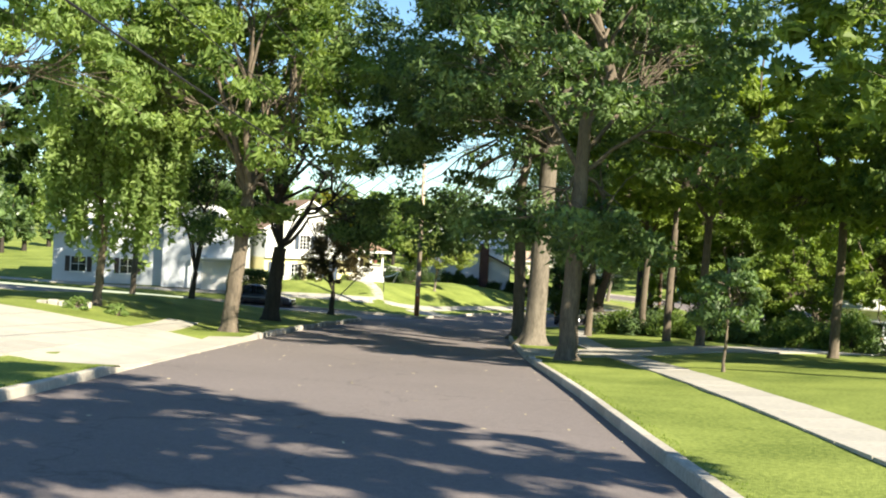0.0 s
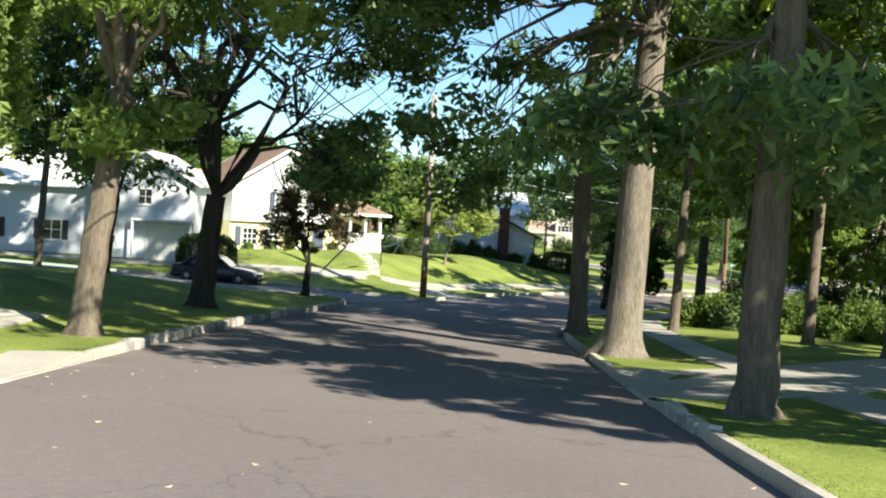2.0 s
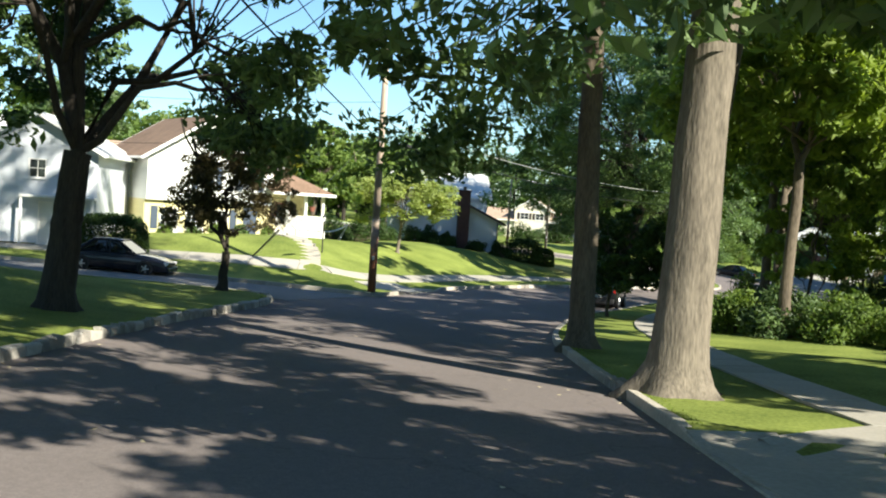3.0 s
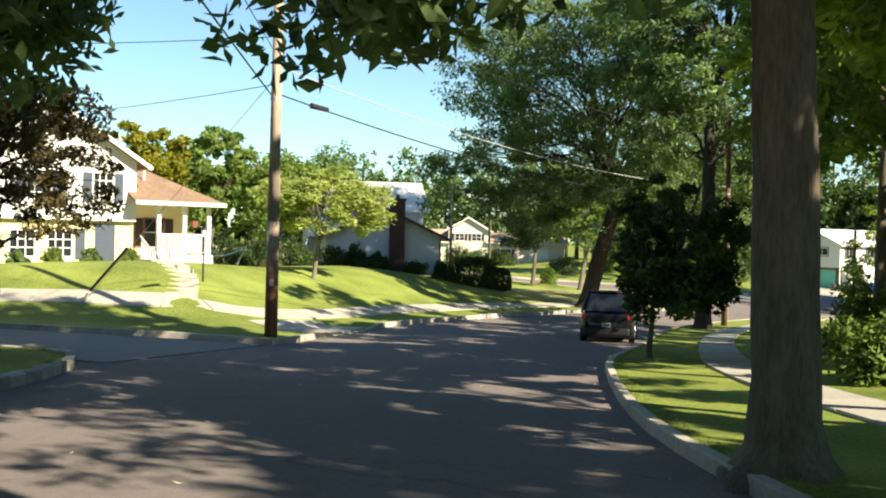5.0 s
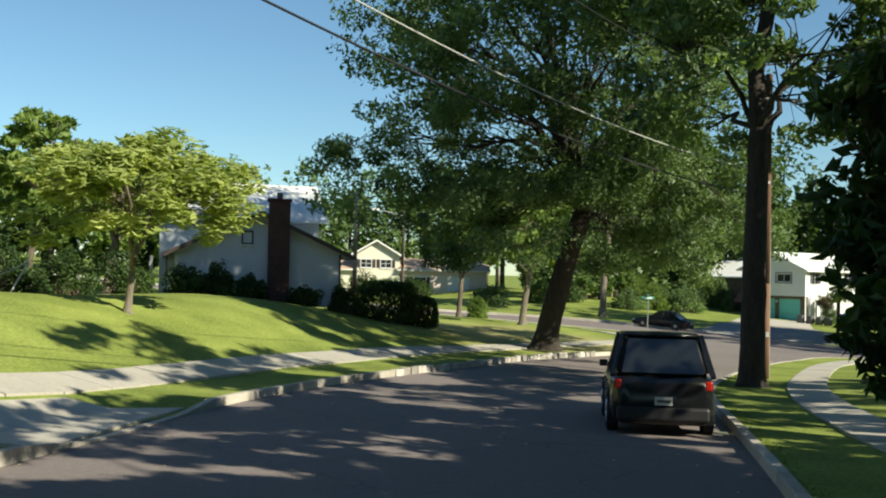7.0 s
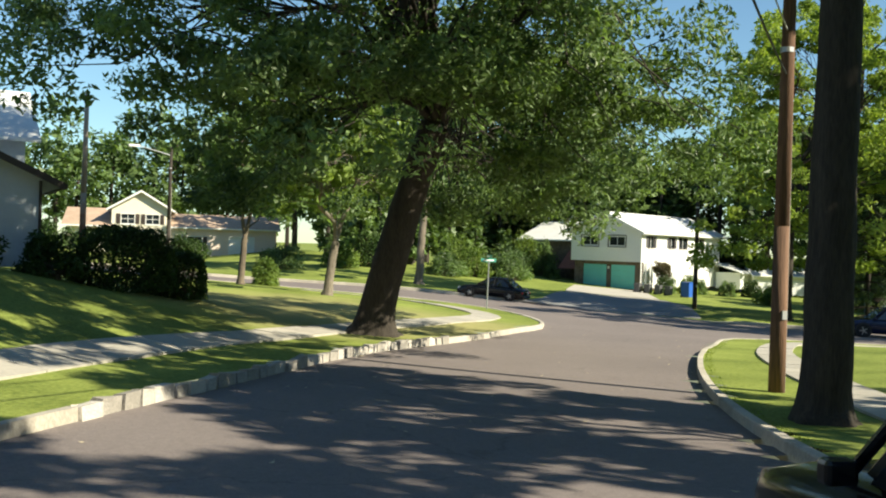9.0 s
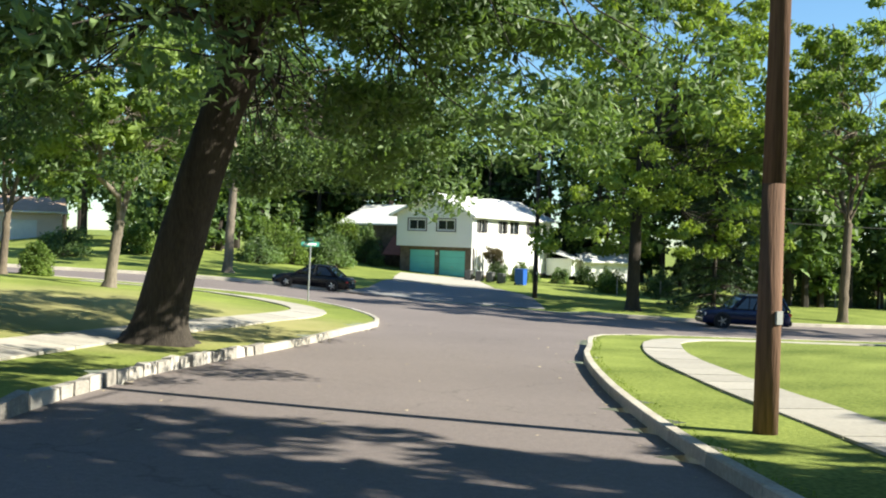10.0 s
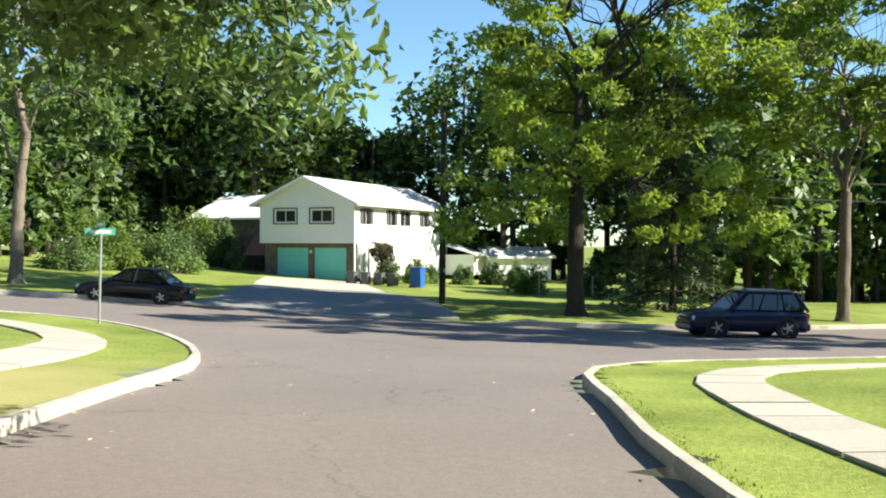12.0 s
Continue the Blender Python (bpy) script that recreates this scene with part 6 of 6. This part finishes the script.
wire("cable", up(PA, 8.8, -0.1), (-34.0, 84.0, G(-34, 84) + 9.0), 0.8, 0.012, CABLE, "thin wire over the side street")
wire("cable", (17.8, 160.0, G(17.8, 160.0) + 7.5), up(PC, 7.2), 0.9, 0.016, CABLE, "thin wire along the cross street")
wire("cable", (17.8, 160.0, G(17.8, 160.0) + 6.6), up(PC, 6.3), 0.9, 0.022, CABLE, "black cable along the cross street")
wire("cable", up(PC, 7.2), (96.0, 126.0, G(96, 126) + 7.4), 0.9, 0.016, CABLE, "thin wire along the cross street")
wire("cable", up(PC, 6.3), (96.0, 126.0, G(96, 126) + 6.4), 0.9, 0.022, CABLE, "black cable along the cross street")
sleeve = thing("cable_splice", look((-1.6 + 22.8 * 0.055, 79.05 + 22.65 * 0.055, PA[2] + 7.1 - 0.18), (21.2, 101.7, PB[2] + 6.0)), "black splice sleeve on a cable", "cable splice")
part("sleeve", rodded((0, 0, 0.35), (0, 0, -0.35), 0.09, 0.075, 10), CABLE, sleeve)

# guy wire of the corner pole, with its dark guard tube low down
GUY_FOOT, GUY_TOP = Vector((-8.35, 84.75, G(-8.35, 84.75))), Vector((-1.65, 79.1, PA[2] + 7.6))
guy = thing("guy_wire", pose(*GUY_FOOT), "steel guy wire with a dark guard tube anchored in the verge", "guy wire")
lift = GUY_TOP - GUY_FOOT
way = lift.normalized()
part("strand", rodded((0, 0, -0.15), tuple(lift), 0.010, 0.010, 6), GALVANISED, guy)
part("guard", rodded(tuple(way * 0.75), tuple(way * 3.1), 0.045, 0.045, 10), BLACK_METAL, guy, "dark guard tube")
part("anchor_rod", rodded((0, 0, -0.2), tuple(way * 0.6), 0.018, 0.018, 8), GALVANISED, guy)

# lamp post, street sign, bins, lawn things
lamp = thing("lamp_post", pose(-4.75, 89.6, G(-4.75, 89.6)), "slim black garden lamp post beside the walk", "lamp post")
part("post", rodded((0, 0, -0.1), (0, 0, 1.75), 0.04, 0.035), BLACK_METAL, lamp)
part("lantern", rodded((0, 0, 1.77), (0, 0, 2.02), 0.07, 0.11, 6), CLEAR_LENS, lamp)
part("lantern_cap", rodded((0, 0, 2.02), (0, 0, 2.14), 0.13, 0.02, 6), BLACK_METAL, lamp)
sign = thing("street_sign", pose(30.9, 135.6, G(30.9, 135.6), 0, 0, -8), "green street name blades on a thin post", "street sign")
part("post", rodded((0, 0, -0.1), (0.05, 0, 2.6), 0.035, 0.035, 8), GALVANISED, sign)
blade = part("sign_blade", boxed(-0.40, 0.45, -0.01, 0.01, 2.52, 2.72, bevel=0.004), SIGN_GREEN, sign)
part("lettering_bar", boxed(-0.28, 0.32, -0.016, -0.0105, 2.58, 2.66), TRIM, blade)
blade = part("cross_blade", boxed(0.03, 0.05, -0.42, 0.42, 2.73, 2.92, bevel=0.004), SIGN_GREEN, sign)
part("lettering_bar", boxed(0.022, 0.0295, -0.3, 0.3, 2.79, 2.87), TRIM, blade)


def bin_on(name, x, y, w, h, mat, label):
    b = thing(name, pose(x, y, G(x, y), 0, 0, -60), label, "bin")
    bm = bmesh.new()
    loft(bm, [(-w * 0.42, [(w * 0.42, 0.06), (w * 0.5, h), (0.0, h)]), (w * 0.42, [(w * 0.42, 0.06), (w * 0.5, h), (0.0, h)])])
    part("bin_body", bm, mat, b)
    part("lid", boxed(-w * 0.5, w * 0.5, -w * 0.54, w * 0.54, h, h + 0.07, bevel=0.025), mat, b)
    for s in (-1, 1):
        part("bin_wheel", rodded((-w * 0.4, s * w * 0.36, 0.1), (-w * 0.4, s * w * 0.44, 0.1), 0.1, 0.1, 14), RUBBER, b)
    return b


bin_on("recycling_bin", 60.6, 158.4, 0.85, 1.25, BLUE_PLASTIC, "blue wheeled recycling bin beside the hedge")
for k in range(4):
    bin_on("rubbish_bin", 59.6 - k * 0.62, 159.6 + k * 0.62, 0.58, 0.75, GREY_PLASTIC, "grey rubbish bin in a row by the house")

hammock = thing("hammock", pose(-5.6, 104.2, G(-5.6, 104.2), 0, 0, 10), "white hammock on a tube stand behind the lawn", "hammock")
bm = bmesh.new()
for s in (-1, 1):
    rod(bm, (s * 1.5, 0, 1.2), (s * 0.9, -0.5, 0.03), 0.03)
    rod(bm, (s * 1.5, 0, 1.2), (s * 0.9, 0.5, 0.03), 0.03)
rod(bm, (-0.9, -0.5, 0.05), (0.9, -0.5, 0.05), 0.03)
rod(bm, (-0.9, 0.5, 0.05), (0.9, 0.5, 0.05), 0.03)
part("stand", bm, TRIM, hammock)
bm = bmesh.new()
bmesh.ops.create_grid(bm, x_segments=16, y_segments=6, size=1.0)
for v in bm.verts:
    v.co = Vector((v.co.x * 1.45, v.co.y * 0.45 * (1 - abs(v.co.x) ** 3 * 0.8), 0.62 + 0.55 * v.co.x ** 2 + 0.05 * v.co.y ** 2))
sling = part("sling", bm, TRIM, hammock)
solid = sling.modifiers.new("thickness", "SOLIDIFY")
solid.thickness = 0.02

shed2 = thing("stone_border", pose(-15.2, 43.0, G(-15.2, 43.0)), "low pale stone border around a flower bed", "stone border")
for k in range(5):
    part("stone", boxed(-1.1 + k * 0.45, -0.7 + k * 0.45, -0.15, 0.15, -0.05, 0.22 + 0.04 * (k % 2), bevel=0.05), KERB_GRANITE, shed2)

walkway = thing("front_walk", pose(0, 0, 0), "concrete walk with low steps up to the porch", "walk", kind="structure")
walk_line = along(round_off([(-5.1, 86.0), (-5.3, 88.4), (-5.9, 90.8), (-7.0, 93.4), (-7.7, 95.6)], 2), 0.9)
for k, (x, y, dx, dy) in enumerate(walk_line):
    bm = boxed(-0.55, 0.55, -0.44, 0.44, -0.25, 0.05, bevel=0.01)
    bm.transform(pose(x, y, G(x, y) + 0.02, 0, 0, math.degrees(math.atan2(dy, dx)) - 90))
    part("slab", bm, CONCRETE, walkway)

# fence beyond the far verge
fence = thing("wire_fence", pose(0, 0, 0), "thin grey fence posts along the far lot", "fence")
for k in range(12):
    fx, fy = 64 + k * 2.6, 151 - k * 1.9
    part("fence_post", rodded((fx, fy, G(fx, fy) - 0.1), (fx, fy, G(fx, fy) + 1.3), 0.04, 0.04, 6), GREY_WOOD, fence)


# ---- fallen leaves, grass edges ----
def scatter_blades(name, spots, label, seed, height=0.03):
    """Grass blades standing on the lawn, three-cornered and bent."""
    rng = np.random.default_rng(seed)
    n = len(spots)
    x, y = spots[:, 0], spots[:, 1]
    d = poly_distance(x, y, ROAD)
    ok = d > 0.2
    x, y, d = x[ok], y[ok], d[ok]
    n = len(x)
    z = ground_level(x, y, d)
    h = height * rng.uniform(0.5, 1.4, n)
    a = rng.uniform(0, 2 * np.pi, n)
    w = 0.008 + 0.2 * h
    lean = rng.normal(0, 0.5, (n, 2)) * h[:, None]
    p0 = np.stack([x - np.cos(a) * w, y - np.sin(a) * w, z - 0.01], 1)
    p1 = np.stack([x + np.cos(a) * w, y + np.sin(a) * w, z - 0.01], 1)
    p2 = np.stack([x + lean[:, 0], y + lean[:, 1], z + h], 1)
    v = np.stack([p0, p1, p2], 1).reshape(-1, 3)
    ob = array_part(name, v, np.arange(n * 3).reshape(-1, 3), BLADE)
    return tagged(ob, label, "grass", kind="stuff")


def beside(line, side, n, reach, seed, window):
    """Random spots on the lawn side of a kerb line."""
    rng = np.random.default_rng(seed)
    pts = along(line, 0.05)
    pts = pts[(pts[:, 0] > window[0]) & (pts[:, 0] < window[1]) & (pts[:, 1] > window[2]) & (pts[:, 1] < window[3])]
    k = rng.integers(0, len(pts), n)
    off = 0.15 + reach * rng.uniform(0, 1, n) ** 1.6
    return np.stack([pts[k, 0] - pts[k, 3] * off * side, pts[k, 1] + pts[k, 2] * off * side], 1)


walk_lines = [np.array(w) for w in (WALK_RIGHT, WALK_LEFT)]


def off_paths(spots):
    keep = np.ones(len(spots), bool)
    for w in walk_lines:
        for a, b in zip(w, w[1:]):
            dx, dy = b - a
            t = np.clip(((spots[:, 0] - a[0]) * dx + (spots[:, 1] - a[1]) * dy) / (dx * dx + dy * dy + 1e-9), 0, 1)
            keep &= np.hypot(spots[:, 0] - a[0] - t * dx, spots[:, 1] - a[1] - t * dy) > 0.7
    for cx, cy, r in DROPS:
        keep &= np.hypot(spots[:, 0] - cx, spots[:, 1] - cy) > r + 0.6
    return spots[keep]


for k, (kline, kside, kwin) in enumerate(((KERB_RIGHT, -1, (-5, 50, 3, 128)), (KERB_LEFT, 1, (-30, 0, 8, 80)), (KERB_CORNER, -1, (-12, 40, 70, 145)))):
    scatter_blades("verge_grass", off_paths(beside(kline, kside, 7000, 0.30, k, kwin)), "longer grass along the kerb", 201 + k)


def litter(seed, n):
    """Dry leaves lying on the paving, mostly near the kerbs."""
    rng = np.random.default_rng(seed)
    x, y = rng.uniform(-8, 45, n * 9), rng.uniform(5, 145, n * 9)
    d = poly_distance(x, y, ROAD)
    near = (d < -0.05) & (rng.uniform(0, 1, len(d)) < 0.10 + 0.9 * np.exp(d / 0.5))
    x, y = x[near][:n], y[near][:n]
    c = np.stack([x, y, road_level(x, y) + 0.015], 1)
    v, q = leaves(rng, c, np.full((len(c), 3), 0.004), 1, 0.045, 6.0)
    ob = array_part("leaf_litter", v, q, material("dry_leaf", (0.42, 0.36, 0.24), 0.8, spread=0.35, per_island=0.8, bump=0))
    return tagged(ob, "pale dry leaves strewn on the street", "leaves", kind="stuff")


litter(77, 1400)

# ---- pieces of kerbs and sidewalks ----
kerb = thing("kerb", pose(0, 0, 0), "kerb of cast lengths and rough granite blocks", "kerb", kind="structure")
rng_k = np.random.default_rng(9)
for x, y, ex, ey, side, rough in KERB_PIECES:
    ln = math.hypot(ex - x, ey - y)
    dx, dy = (ex - x) / ln, (ey - y) / ln
    nx, ny = -dy * side, dx * side
    w = 0.2 if rough else 0.17
    grow = rng_k.uniform(0.0, 0.06) if rough else 0.0
    tilt = rng_k.normal(0, 0.012 if rough else 0.002)
    shift = rng_k.normal(0, 0.015) if rough else 0.0
    verts = []
    c = 0.03 if rough else 0.018
    for s, along_kerb in ((0, 0.0), (1, ln)):
        px, py = x + dx * along_kerb + nx * shift, y + dy * along_kerb + ny * shift
        top = G(px + nx * 0.1, py + ny * 0.1) + 0.025 + grow + tilt * (1 if s else -1)
        low = float(road_level(px, py)) - 0.12
        for off, z in ((0.0, low), (0.0, top - c), (c, top), (w, top), (w, low)):
            wob = rng_k.normal(0, 0.012) if rough else 0.0
            verts.append((px + nx * (off + wob) - x, py + ny * (off + wob) - y, z + (wob if rough else 0)))
    z0 = G(x + nx * 0.1, y + ny * 0.1) + 0.025 + grow
    verts = [(vx, vy, vz - z0) for vx, vy, vz in verts]
    me = bpy.data.meshes.new("kerb_stone" if rough else "kerb_length")
    me.from_pydata(verts, [], [(0, 1, 6, 5), (1, 2, 7, 6), (2, 3, 8, 7), (3, 4, 9, 8), (4, 3, 2, 1, 0), (5, 6, 7, 8, 9)])
    me.materials.append(KERB_GRANITE if rough else KERB_CONCRETE)
    ob = new("kerb_stone" if rough else "kerb_length", me)
    ob.parent = kerb
    ob.location = (x, y, z0)
for base, name, (x, y), verts, mat in SLABS:
    zc = sum(v[2] for v in verts[4:]) / 4
    me = bpy.data.meshes.new("slab")
    me.from_pydata([(a, b, c - zc) for a, b, c in verts], [], [(4, 5, 6, 7), (0, 1, 5, 4), (1, 2, 6, 5), (2, 3, 7, 6), (3, 0, 4, 7)])
    me.materials.append(mat)
    ob = new("slab", me)
    ob.parent = base
    ob.location = (x, y, zc)
